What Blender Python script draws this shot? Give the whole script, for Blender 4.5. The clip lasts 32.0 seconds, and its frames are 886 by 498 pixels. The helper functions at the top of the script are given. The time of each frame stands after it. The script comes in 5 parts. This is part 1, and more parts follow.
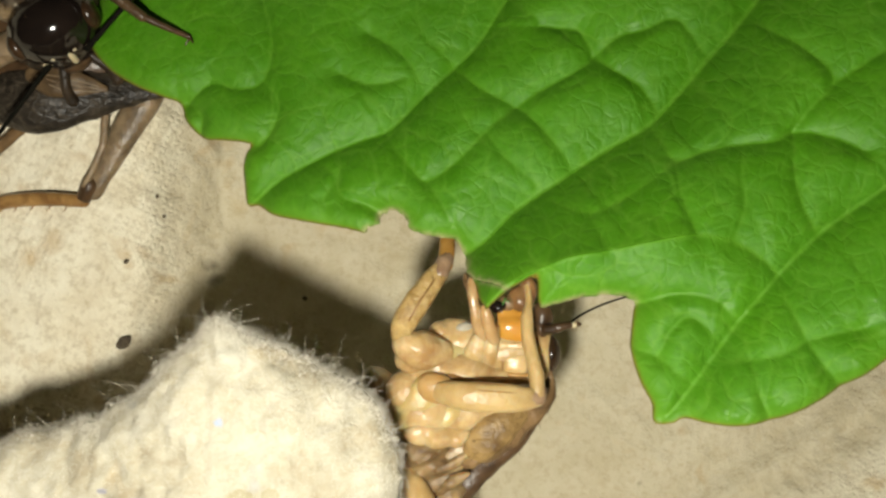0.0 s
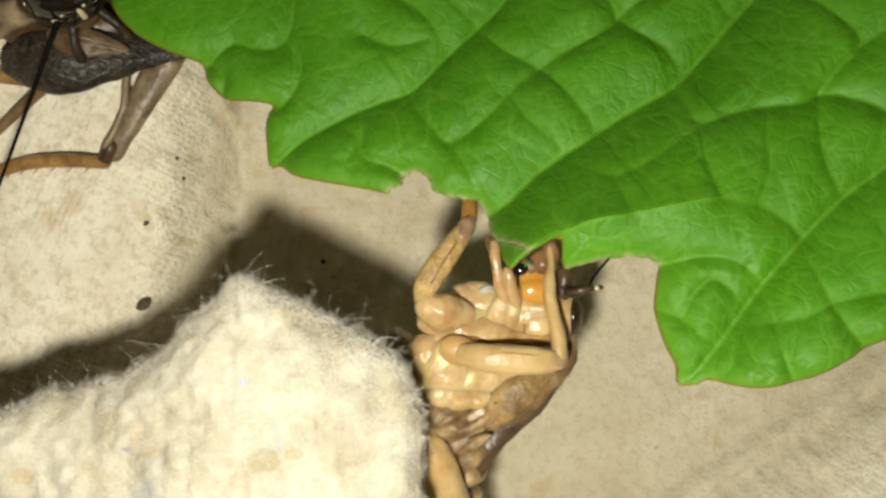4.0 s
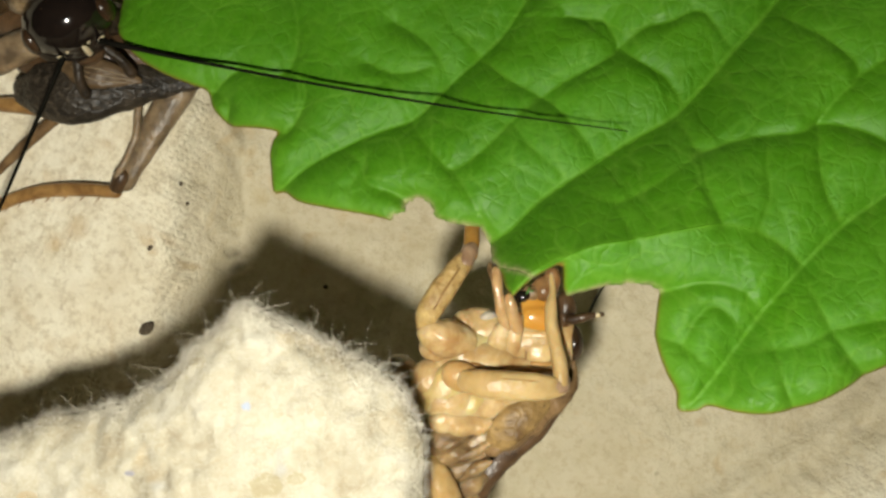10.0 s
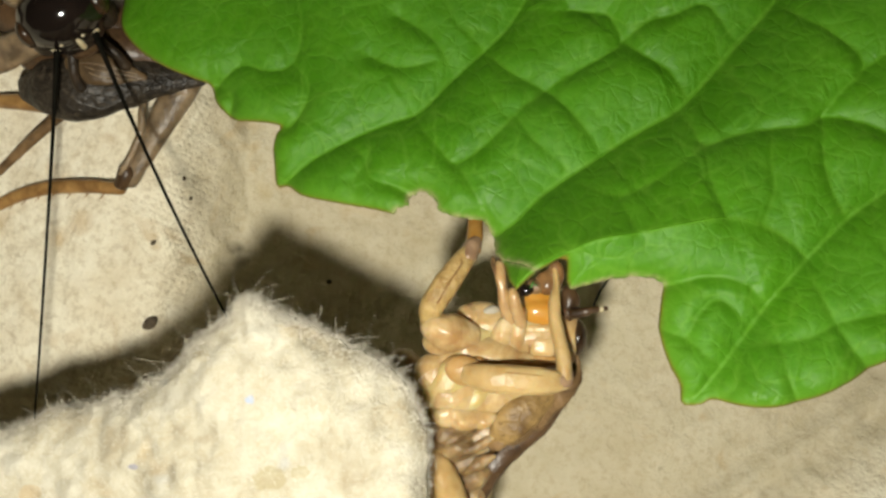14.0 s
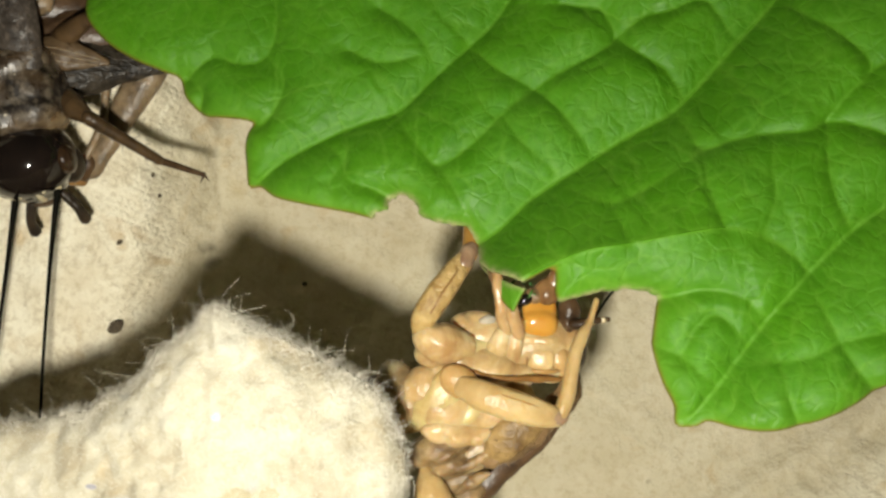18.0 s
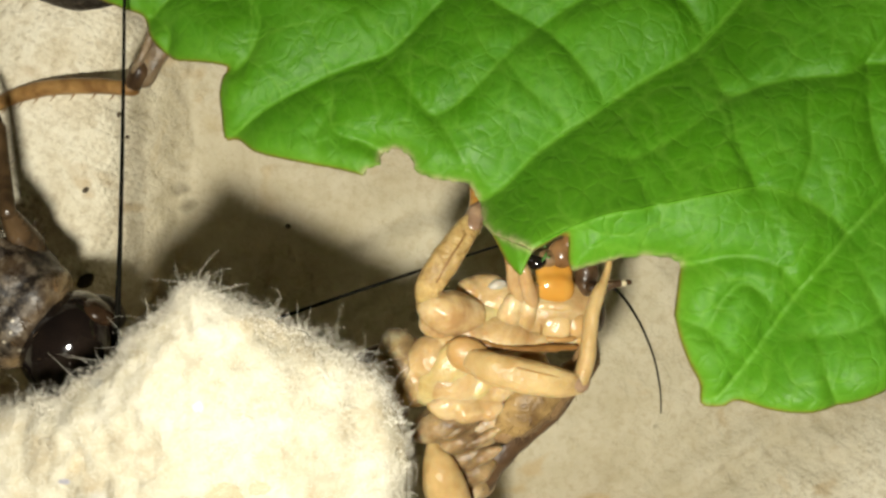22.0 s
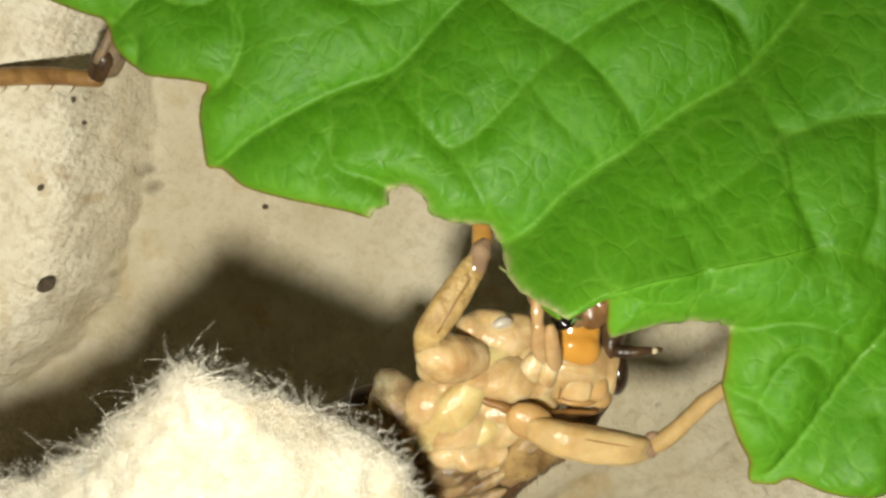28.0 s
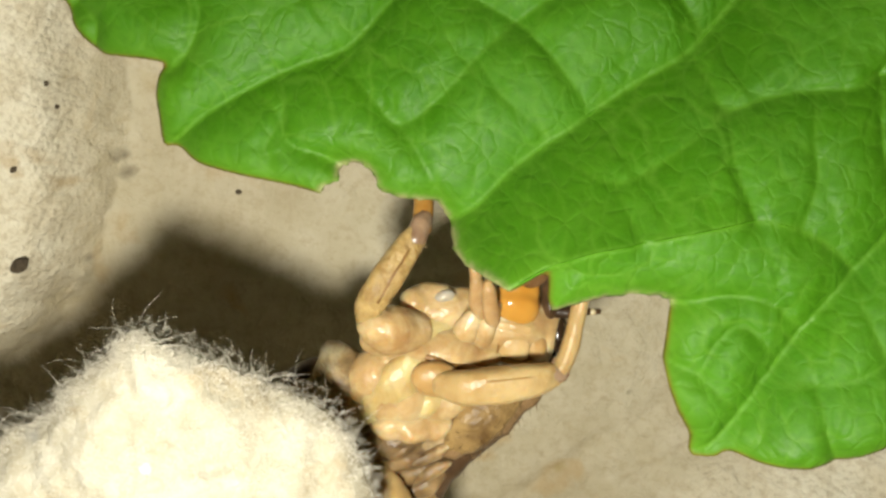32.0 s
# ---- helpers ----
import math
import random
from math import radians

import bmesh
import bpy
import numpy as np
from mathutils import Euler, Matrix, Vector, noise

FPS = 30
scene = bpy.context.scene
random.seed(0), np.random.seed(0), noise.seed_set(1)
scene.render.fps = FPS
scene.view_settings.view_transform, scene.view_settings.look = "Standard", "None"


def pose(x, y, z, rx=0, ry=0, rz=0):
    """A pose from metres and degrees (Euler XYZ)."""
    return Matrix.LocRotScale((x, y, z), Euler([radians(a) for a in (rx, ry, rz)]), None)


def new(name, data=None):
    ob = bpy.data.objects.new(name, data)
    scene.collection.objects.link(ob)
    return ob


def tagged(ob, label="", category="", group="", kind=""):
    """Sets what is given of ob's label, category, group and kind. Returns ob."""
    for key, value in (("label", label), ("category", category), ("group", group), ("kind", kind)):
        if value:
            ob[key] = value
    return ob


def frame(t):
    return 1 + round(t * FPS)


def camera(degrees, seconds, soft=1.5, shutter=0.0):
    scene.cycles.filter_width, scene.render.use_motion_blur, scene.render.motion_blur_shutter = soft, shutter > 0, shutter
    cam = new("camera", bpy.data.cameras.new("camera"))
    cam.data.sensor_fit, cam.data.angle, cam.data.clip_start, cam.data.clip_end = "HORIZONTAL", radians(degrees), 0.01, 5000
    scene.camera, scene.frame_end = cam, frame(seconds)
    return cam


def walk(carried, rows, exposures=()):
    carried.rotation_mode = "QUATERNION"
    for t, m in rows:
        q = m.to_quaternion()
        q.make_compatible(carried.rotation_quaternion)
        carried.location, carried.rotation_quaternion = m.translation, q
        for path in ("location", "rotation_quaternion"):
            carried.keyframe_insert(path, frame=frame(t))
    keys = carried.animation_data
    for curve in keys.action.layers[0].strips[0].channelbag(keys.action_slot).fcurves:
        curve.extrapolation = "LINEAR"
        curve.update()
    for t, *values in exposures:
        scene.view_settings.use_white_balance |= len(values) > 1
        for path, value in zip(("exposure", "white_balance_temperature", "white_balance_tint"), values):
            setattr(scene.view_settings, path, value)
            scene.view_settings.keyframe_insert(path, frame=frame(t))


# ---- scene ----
cam = camera(40.0, 32.0, soft=2.7)
PATH = [
    (0.0, pose(0.00134, 0.00055, 0.10772, 0.18, -0.24, -0.51)),
    (0.5, pose(0.00189, 0.00059, 0.10769, -0.18, -0.22, -0.29)),
    (1.0, pose(0.00199, 0.00055, 0.10783, -0.61, -0.17, -0.67)),
    (1.5, pose(0.00113, 0.00024, 0.10781, -0.89, -0.10, -0.53)),
    (2.0, pose(0.00091, 0.00019, 0.10779, -0.93, -0.03, -0.45)),
    (2.5, pose(0.00077, 0.00001, 0.10798, -0.76, -0.08, -0.53)),
    (3.0, pose(0.00022, -0.00016, 0.10781, -1.14, -0.05, -0.36)),
    (3.5, pose(0.00032, -0.00004, 0.10754, -1.43, -0.02, -0.26)),
    (5.5, pose(-0.00032, -0.00020, 0.10848, 0.13, 0.21, -0.02)),
    (6.0, pose(-0.00013, -0.00019, 0.10840, 0.07, 0.15, 0.17)),
    (6.5, pose(-0.00017, -0.00014, 0.10819, -0.09, -0.08, 0.14)),
    (7.0, pose(-0.00000, -0.00006, 0.10862, -0.06, 0.20, 0.29)),
    (7.5, pose(-0.00002, -0.00026, 0.10854, 0.20, 0.21, 0.22)),
    (8.0, pose(-0.00010, -0.00026, 0.10864, 0.28, 0.15, 0.17)),
    (8.5, pose(-0.00034, -0.00033, 0.10850, 0.17, 0.18, 0.16)),
    (9.0, pose(-0.00041, -0.00033, 0.10838, 0.08, 0.08, 0.19)),
    (9.5, pose(-0.00024, -0.00024, 0.10842, -0.14, 0.10, 0.16)),
    (10.0, pose(0.00000, 0.00000, 0.10830, -0.00, 0.00, 0.00)),
    (10.5, pose(-0.00020, -0.00022, 0.10853, -0.08, 0.13, 0.24)),
    (11.0, pose(-0.00008, -0.00013, 0.10843, -0.08, 0.18, 0.13)),
    (11.5, pose(-0.00018, -0.00027, 0.10825, -0.12, 0.20, 0.14)),
    (12.0, pose(-0.00028, -0.00020, 0.10804, -0.15, 0.00, -0.03)),
    (12.5, pose(-0.00018, -0.00015, 0.10809, -0.34, -0.01, -0.02)),
    (13.0, pose(0.00007, -0.00009, 0.10820, -0.24, 0.12, 0.04)),
    (13.5, pose(-0.00028, -0.00039, 0.10814, -0.00, 0.02, -0.02)),
    (14.0, pose(-0.00002, -0.00030, 0.10823, -0.08, 0.15, -0.01)),
    (14.5, pose(0.00006, -0.00030, 0.10822, -0.34, 0.19, 0.06)),
    (15.0, pose(0.00027, -0.00027, 0.10864, 0.14, -0.10, 0.06)),
    (15.5, pose(0.00011, -0.00028, 0.10846, 0.54, -0.30, -0.05)),
    (17.5, pose(0.00017, 0.00079, 0.10919, 0.36, -0.45, 0.54)),
    (18.0, pose(0.00007, 0.00103, 0.10366, -0.74, -0.66, 0.59)),
    (18.5, pose(-0.00112, 0.00079, 0.10130, -1.27, -1.55, 0.79)),
    (19.0, pose(-0.00105, 0.00330, 0.10075, -2.67, -2.51, 0.79)),
    (19.5, pose(-0.00343, 0.00601, 0.09714, -7.02, -3.07, 0.61)),
    (20.0, pose(-0.00003, 0.00656, 0.09678, -7.72, -0.58, 0.33)),
    (20.5, pose(-0.00331, 0.00841, 0.09592, -6.78, -4.38, 0.64)),
    (21.0, pose(0.00037, 0.00862, 0.09582, -8.71, -1.36, -0.10)),
    (21.5, pose(-0.00170, 0.00700, 0.09634, -7.50, -3.43, 0.41)),
    (22.0, pose(-0.00110, 0.00566, 0.09643, -6.54, -1.78, -0.36)),
    (22.5, pose(0.00022, 0.00617, 0.09632, -5.93, -0.89, -0.70)),
    (23.0, pose(0.00008, 0.00617, 0.09638, -5.34, -1.19, -0.61)),
    (23.5, pose(-0.00075, 0.00614, 0.09637, -5.29, -1.69, -0.27)),
    (24.0, pose(-0.00069, 0.00771, 0.09565, -6.54, -1.89, -0.32)),
    (24.5, pose(-0.00201, 0.00981, 0.09288, -8.49, -3.21, -0.82)),
    (26.5, pose(-0.00618, 0.01815, 0.08518, -17.13, -5.61, -0.68)),
    (27.0, pose(-0.00625, 0.01674, 0.08538, -15.60, -5.28, -0.57)),
    (27.5, pose(-0.00488, 0.01739, 0.08624, -15.94, -5.18, -0.52)),
    (28.0, pose(-0.00496, 0.01683, 0.08657, -15.48, -5.05, -0.46)),
    (28.5, pose(-0.00443, 0.01739, 0.08661, -15.04, -5.28, -0.56)),
    (29.0, pose(-0.00364, 0.01780, 0.08680, -14.89, -5.45, -0.86)),
    (29.5, pose(-0.00301, 0.01647, 0.08708, -14.83, -5.19, -0.88)),
    (30.0, pose(-0.00402, 0.01639, 0.08761, -14.72, -5.06, -0.80)),
    (30.5, pose(-0.00148, 0.01547, 0.08838, -14.65, -5.48, -0.74)),
    (31.0, pose(-0.00369, 0.01582, 0.08879, -15.23, -5.92, 0.35)),
    (31.5, pose(-0.00147, 0.01530, 0.08862, -14.85, -4.40, -0.39)),
    (32.0, pose(-0.00130, 0.01526, 0.08834, -14.93, -3.93, -0.49)),
]
walk(cam, PATH, exposures=[(0.0, 0.0), (18.0, -0.06), (20.0, -0.20), (24.0, -0.24), (27.0, -0.50), (30.0, -0.52), (32.0, -0.50)])

MM = 0.001

# ---- light: one small white torch beside the lens (a thing, below), dim room around ----
world = bpy.data.worlds.new("world")
scene.world = world
world.use_nodes = True
world.node_tree.nodes["Background"].inputs[0].default_value = (0.97, 0.92, 0.46, 1)
world.node_tree.nodes["Background"].inputs[1].default_value = 0.0095
TORCH_OFFSET = (-0.0062, -0.0152, -0.0043)  # the small light sits beside the lens and is carried with it


# ---- materials ----
class Mat:
    """A node material with short calls for its nodes."""

    def __init__(self, name, rough=0.5, **inputs):
        self.m = bpy.data.materials.new(name)
        self.m.use_nodes = True
        self.t = self.m.node_tree
        self.b = self.t.nodes["Principled BSDF"]
        self.b.inputs["Roughness"].default_value = rough
        for k, v in inputs.items():
            self.b.inputs[k.replace("_", " ")].default_value = v
        self.pos = self.t.nodes.new("ShaderNodeTexCoord").outputs["Object"]

    def link(self, a, b):
        self.t.links.new(a, b)

    def noise(self, scale, detail=4, rough=0.55, dist=0.0, vec=None):
        n = self.t.nodes.new("ShaderNodeTexNoise")
        n.inputs["Scale"].default_value, n.inputs["Detail"].default_value = scale, detail
        n.inputs["Roughness"].default_value, n.inputs["Distortion"].default_value = rough, dist
        self.link(vec or self.pos, n.inputs["Vector"])
        return n.outputs["Fac"]

    def voronoi(self, scale, feature="F1", vec=None):
        n = self.t.nodes.new("ShaderNodeTexVoronoi")
        n.feature = feature
        n.inputs["Scale"].default_value = scale
        self.link(vec or self.pos, n.inputs["Vector"])
        return n.outputs["Distance"]

    def stretch(self, sx, sy, sz):
        n = self.t.nodes.new("ShaderNodeMapping")
        n.inputs["Scale"].default_value = (sx, sy, sz)
        self.link(self.pos, n.inputs["Vector"])
        return n.outputs[0]

    def ramp(self, fac, *stops):
        n = self.t.nodes.new("ShaderNodeValToRGB")
        while len(n.color_ramp.elements) < len(stops):
            n.color_ramp.elements.new(0.5)
        for e, (p, c) in zip(n.color_ramp.elements, stops):
            e.position, e.color = p, (*(c if isinstance(c, tuple) else (c, c, c)), 1)
        self.link(fac, n.inputs["Fac"])
        return n.outputs["Color"]

    def mix(self, fac, a, b, mode="MIX"):
        n = self.t.nodes.new("ShaderNodeMix")
        n.data_type, n.blend_type = "RGBA", mode
        for sock, v in ((n.inputs[0], fac), (n.inputs[6], a), (n.inputs[7], b)):
            if isinstance(v, bpy.types.NodeSocket):
                self.link(v, sock)
            else:
                sock.default_value = (*v, 1) if isinstance(v, tuple) else v
        return n.outputs[2]

    def math(self, op, a, b=0.0):
        n = self.t.nodes.new("ShaderNodeMath")
        n.operation = op
        for sock, v in zip(n.inputs, (a, b)):
            if isinstance(v, bpy.types.NodeSocket):
                self.link(v, sock)
            else:
                sock.default_value = v
        return n.outputs[0]

    def attr(self, name):
        n = self.t.nodes.new("ShaderNodeAttribute")
        n.attribute_name = name
        return n.outputs["Fac"]

    def color(self, c):
        if isinstance(c, tuple):
            self.b.inputs["Base Color"].default_value = (*c, 1)
        else:
            self.link(c, self.b.inputs["Base Color"])
        return self

    def bump(self, height, strength, dist):
        n = self.t.nodes.new("ShaderNodeBump")
        n.inputs["Strength"].default_value, n.inputs["Distance"].default_value = strength, dist
        self.link(height, n.inputs["Height"])
        old = self.b.inputs["Normal"].links
        if old:
            self.link(old[0].from_socket, n.inputs["Normal"])
        self.link(n.outputs[0], self.b.inputs["Normal"])
        return self


def pulp_material():
    m = Mat("moulded_paper_pulp", 0.92)
    big = m.noise(60, 3)
    mid = m.noise(420, 4)
    fine = m.noise(2400, 3, 0.7)
    c = m.ramp(big, (0.3, (0.42, 0.355, 0.225)), (0.55, (0.50, 0.44, 0.30)), (0.75, (0.56, 0.51, 0.37)))
    c = m.mix(m.math("MULTIPLY", m.ramp(mid, (0.35, 0.0), (0.7, 1.0)), 0.6), c, (0.62, 0.56, 0.42))
    # pulp above the floor is painted paler by height, standing in for brighter light
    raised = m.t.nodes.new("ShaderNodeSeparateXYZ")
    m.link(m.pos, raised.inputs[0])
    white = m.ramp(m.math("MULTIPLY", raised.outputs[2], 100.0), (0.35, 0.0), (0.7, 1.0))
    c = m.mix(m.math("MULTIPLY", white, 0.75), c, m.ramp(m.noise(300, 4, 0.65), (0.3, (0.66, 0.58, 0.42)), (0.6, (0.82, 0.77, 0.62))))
    grit = m.noise(1300, 3, 0.7)
    c = m.mix(m.math("MULTIPLY", m.ramp(grit, (0.35, 1.0), (0.52, 0.0)), 0.42), c, (0.38, 0.30, 0.175))
    for x, y, z, r, amount, tone in ((-31.5, 0.5, 9.0, 2.0, 0.5, (0.45, 0.27, 0.08)), (-10.2, -14.2, 34.4, 1.9, 0.5, (0.42, 0.36, 0.22)), (13.4, -26.0, 2.0, 1.2, 0.6, (0.28, 0.24, 0.06)),
                                  (-18.9, -13.6, 31.6, 0.8, 0.5, (0.30, 0.30, 0.36)), (-16.0, 4.5, 3.0, 2.2, 0.35, (0.40, 0.30, 0.12)), (22.3, -15.1, 2.5, 1.0, 0.4, (0.40, 0.26, 0.12)),
                                 (-21.7, 3.8, 0, 0.45, 0.35, (0.22, 0.15, 0.08)), (-22.4, 5.2, 0, 0.4, 0.35, (0.22, 0.15, 0.08)), (-18.2, -0.4, 0, 1.5, 0.75, (0.08, 0.065, 0.04)), (-18.0, -1.6, 0, 1.4, 0.7, (0.08, 0.065, 0.04)),
                                 (-21.0, -7.6, 0, 0.9, 0.5, (0.10, 0.08, 0.05)), (-27.0, 8.5, 0, 1.4, 0.35, (0.35, 0.24, 0.12))):
        off = m.t.nodes.new("ShaderNodeVectorMath")
        off.operation = "DISTANCE"
        m.link(m.stretch(1, 1, 0), off.inputs[0])
        off.inputs[1].default_value = (x * 0.001, y * 0.001, 0)
        reach = m.math("ADD", m.math("MULTIPLY", off.outputs["Value"], 1000.0 / r), m.math("MULTIPLY", m.noise(900, 3), 0.9))
        c = m.mix(m.math("MULTIPLY", m.ramp(reach, (0.5, 1.0), (1.05, 0.0)), amount), c, tone)
    # ochre stains and dark flecks in the pulp
    stain = m.ramp(m.noise(230, 2, 0.5, 0.6), (0.62, 0.0), (0.72, 1.0))
    c = m.mix(m.math("MULTIPLY", stain, 0.45), c, (0.42, 0.27, 0.10))
    fleck = m.ramp(m.voronoi(190), (0.035, 1.0), (0.075, 0.0))
    fleck = m.math("MULTIPLY", fleck, m.ramp(m.noise(130, 1), (0.56, 0.0), (0.6, 1.0)))
    c = m.mix(m.math("MULTIPLY", fleck, 0.8), c, (0.10, 0.07, 0.04))
    blue = m.ramp(m.voronoi(120), (0.03, 1.0), (0.06, 0.0))
    blue = m.math("MULTIPLY", blue, m.ramp(m.noise(90, 1), (0.6, 0.0), (0.63, 1.0)))
    c = m.mix(m.math("MULTIPLY", blue, 0.5), c, (0.30, 0.36, 0.52))
    m.color(c)
    fib = m.noise(1100, 4, 0.65, 1.6)
    # the imprint of the mould's wire mesh
    mesh = None
    for axis in ("X", "Y"):
        weave = m.t.nodes.new("ShaderNodeTexWave")
        weave.bands_direction = axis
        weave.inputs["Scale"].default_value, weave.inputs["Distortion"].default_value = 600, 3.0
        weave.inputs["Detail Scale"].default_value = 1.2
        slant = m.t.nodes.new("ShaderNodeMapping")
        slant.inputs["Rotation"].default_value = (0, 0, radians(28))
        m.link(m.pos, slant.inputs["Vector"])
        m.link(slant.outputs[0], weave.inputs["Vector"])
        mesh = weave.outputs["Fac"] if mesh is None else m.math("MULTIPLY", mesh, weave.outputs["Fac"])
    mesh = m.math("MULTIPLY", mesh, white)
    mesh = m.math("MULTIPLY", mesh, m.ramp(m.noise(130, 2), (0.3, 0.25), (0.55, 1.0)))
    m.bump(mid, 0.4, 0.0008).bump(mesh, 0.32, 0.0003).bump(fib, 0.45, 0.0004).bump(fine, 0.6, 0.00025)
    return m.m


def fluff_material():
    m = Mat("torn_fluffy_pulp", 0.95, Specular_IOR_Level=0.1)
    soft = m.noise(330, 4, 0.6, 0.5)
    c = m.ramp(soft, (0.30, (0.36, 0.31, 0.22)), (0.46, (0.45, 0.415, 0.32)), (0.66, (0.53, 0.50, 0.41)))
    c = m.mix(m.math("MULTIPLY", m.ramp(m.noise(1500, 4, 0.7, 0.8), (0.35, 1.0), (0.55, 0.0)), 0.35), c, (0.36, 0.29, 0.17))
    rust = m.ramp(m.noise(170, 3, 0.6, 0.8), (0.60, 0.0), (0.72, 1.0))
    c = m.mix(m.math("MULTIPLY", rust, 0.35), c, (0.42, 0.29, 0.13))
    grey = m.ramp(m.noise(240, 2, 0.5, 0.3, m.stretch(1, 1.1, 0.3)), (0.64, 0.0), (0.70, 1.0))
    c = m.mix(m.math("MULTIPLY", grey, 0.35), c, (0.33, 0.36, 0.42))
    speck = m.t.nodes.new("ShaderNodeVectorMath")
    speck.operation = "DISTANCE"
    m.link(m.stretch(1, 1, 0), speck.inputs[0])
    speck.inputs[1].default_value = (-0.0119, -0.0095, 0)
    reach = m.math("ADD", m.math("MULTIPLY", speck.outputs["Value"], 1700.0), m.math("MULTIPLY", m.noise(1500, 3), 0.9))
    c = m.mix(m.math("MULTIPLY", m.ramp(reach, (0.75, 1.0), (1.0, 0.0)), 0.75), c, (0.36, 0.44, 0.62))
    # a worn brownish scab with a dark outline, and a second small blue fibre
    for x, y, r, amount, tint, hollow in ((-10.6, -14.3, 1.7, 0.6, (0.34, 0.29, 0.16), 0.4), (-8.9, -13.9, 1.0, 0.6, (0.34, 0.29, 0.16), 0.3), (-19.4, -13.9, 0.55, 0.7, (0.25, 0.25, 0.33), 0.0), (-26.3, -15.8, 1.2, 0.4, (0.40, 0.27, 0.12), 0.0)):
        spot = m.t.nodes.new("ShaderNodeVectorMath")
        spot.operation = "DISTANCE"
        m.link(m.stretch(1, 1.5, 0), spot.inputs[0])
        spot.inputs[1].default_value = (x * 0.001, y * 0.0015, 0)
        reach = m.math("ADD", m.math("MULTIPLY", spot.outputs["Value"], 1000.0 / r), m.math("MULTIPLY", m.noise(1100, 3), 0.8))
        c = m.mix(m.math("MULTIPLY", m.ramp(reach, (0.5, 1.0 - hollow), (1.0, 1.0), (1.12, 0.0)), amount), c, tint)
    m.color(c)
    m.bump(m.noise(420, 3, 0.6, 0.2), 0.4, 0.0009).bump(m.noise(1500, 4, 0.7, 0.4), 0.6, 0.0003).bump(m.noise(4000, 2), 0.4, 0.0001)
    return m.m


def leaf_material():
    m = Mat("leaf_blade", 0.5, Specular_IOR_Level=0.27)
    vein, edge, bite = m.attr("vein"), m.attr("margin"), m.attr("bite")
    # coordinates that wander, so the net of veinlets is uneven
    drift = m.t.nodes.new("ShaderNodeTexNoise")
    drift.inputs["Scale"].default_value, drift.inputs["Detail"].default_value = 520, 2
    m.link(m.pos, drift.inputs["Vector"])
    warp = m.t.nodes.new("ShaderNodeVectorMath")
    warp.operation = "MULTIPLY_ADD"
    m.link(drift.outputs["Color"], warp.inputs[0])
    warp.inputs[1].default_value = (0.0014, 0.0014, 0.0)
    m.link(m.stretch(1, 1, 0), warp.inputs[2])
    flat = warp.outputs[0]
    coarse = m.voronoi(310, "DISTANCE_TO_EDGE", flat)
    fine = m.voronoi(1000, "DISTANCE_TO_EDGE", flat)
    c = m.ramp(m.noise(70, 2), (0.3, (0.046, 0.180, 0.003)), (0.7, (0.071, 0.247, 0.006)))
    mot = m.noise(900, 3, 0.6)
    c = m.mix(m.math("MULTIPLY", m.ramp(mot, (0.35, 0.0), (0.7, 1.0)), 0.40), c, (0.098, 0.285, 0.010))
    grain = m.noise(2600, 3, 0.7)
    c = m.mix(m.math("MULTIPLY", m.ramp(grain, (0.3, 1.0), (0.55, 0.0)), 0.38), c, (0.035, 0.115, 0.002))
    # each small field between veinlets has a tone of its own
    tone = m.t.nodes.new("ShaderNodeTexVoronoi")
    tone.inputs["Scale"].default_value = 310
    m.link(flat, tone.inputs["Vector"])
    c = m.mix(m.math("MULTIPLY", m.ramp(tone.outputs["Color"], (0.2, 0.0), (0.8, 1.0)), 0.25), c, (0.038, 0.15, 0.002))
    c = m.mix(m.math("MULTIPLY", m.ramp(fine, (0.0, 1.0), (0.10, 0.0)), 0.14), c, (0.14, 0.33, 0.03))
    c = m.mix(m.math("MULTIPLY", m.ramp(coarse, (0.0, 1.0), (0.05, 0.0)), m.ramp(m.noise(200, 1), (0.4, 0.04), (0.6, 0.30))), c, (0.15, 0.34, 0.03))
    c = m.mix(m.math("MULTIPLY", vein, 0.32), c, (0.16, 0.35, 0.03))
    c = m.mix(m.math("MULTIPLY", m.attr("band"), 0.45), c, (0.15, 0.34, 0.02))
    c = m.mix(m.math("MULTIPLY", edge, 0.9), c, (0.20, 0.12, 0.02))
    c = m.mix(m.math("MULTIPLY", bite, m.ramp(m.noise(1300, 2), (0.35, 0.2), (0.6, 0.95))), c, (0.36, 0.34, 0.16))
    speck = m.ramp(m.voronoi(260), (0.03, 1.0), (0.05, 0.0))
    speck = m.math("MULTIPLY", speck, m.ramp(m.noise(150, 1), (0.58, 0.0), (0.61, 1.0)))
    c = m.mix(m.math("MULTIPLY", speck, 0.6), c, (0.5, 0.6, 0.42))
    m.color(c)
    m.link(m.ramp(m.noise(240, 3), (0.35, 0.48), (0.65, 0.66)), m.b.inputs["Roughness"])
    m.bump(m.ramp(coarse, (0.0, 0.0), (0.10, 0.8), (0.4, 1.0)), 0.10, 0.0002).bump(m.ramp(fine, (0.0, 0.0), (0.16, 1.0)), 0.4, 0.00006)
    m.bump(m.noise(850, 4, 0.65, 0.4), 0.2, 0.0003).bump(mot, 0.3, 0.00012).bump(m.noise(3500, 2), 0.3, 0.00004)
    # light passes through the thin blade
    tr = m.t.nodes.new("ShaderNodeBsdfTranslucent")
    m.link(c, tr.inputs["Color"])
    ms = m.t.nodes.new("ShaderNodeMixShader")
    ms.inputs[0].default_value = 0.18
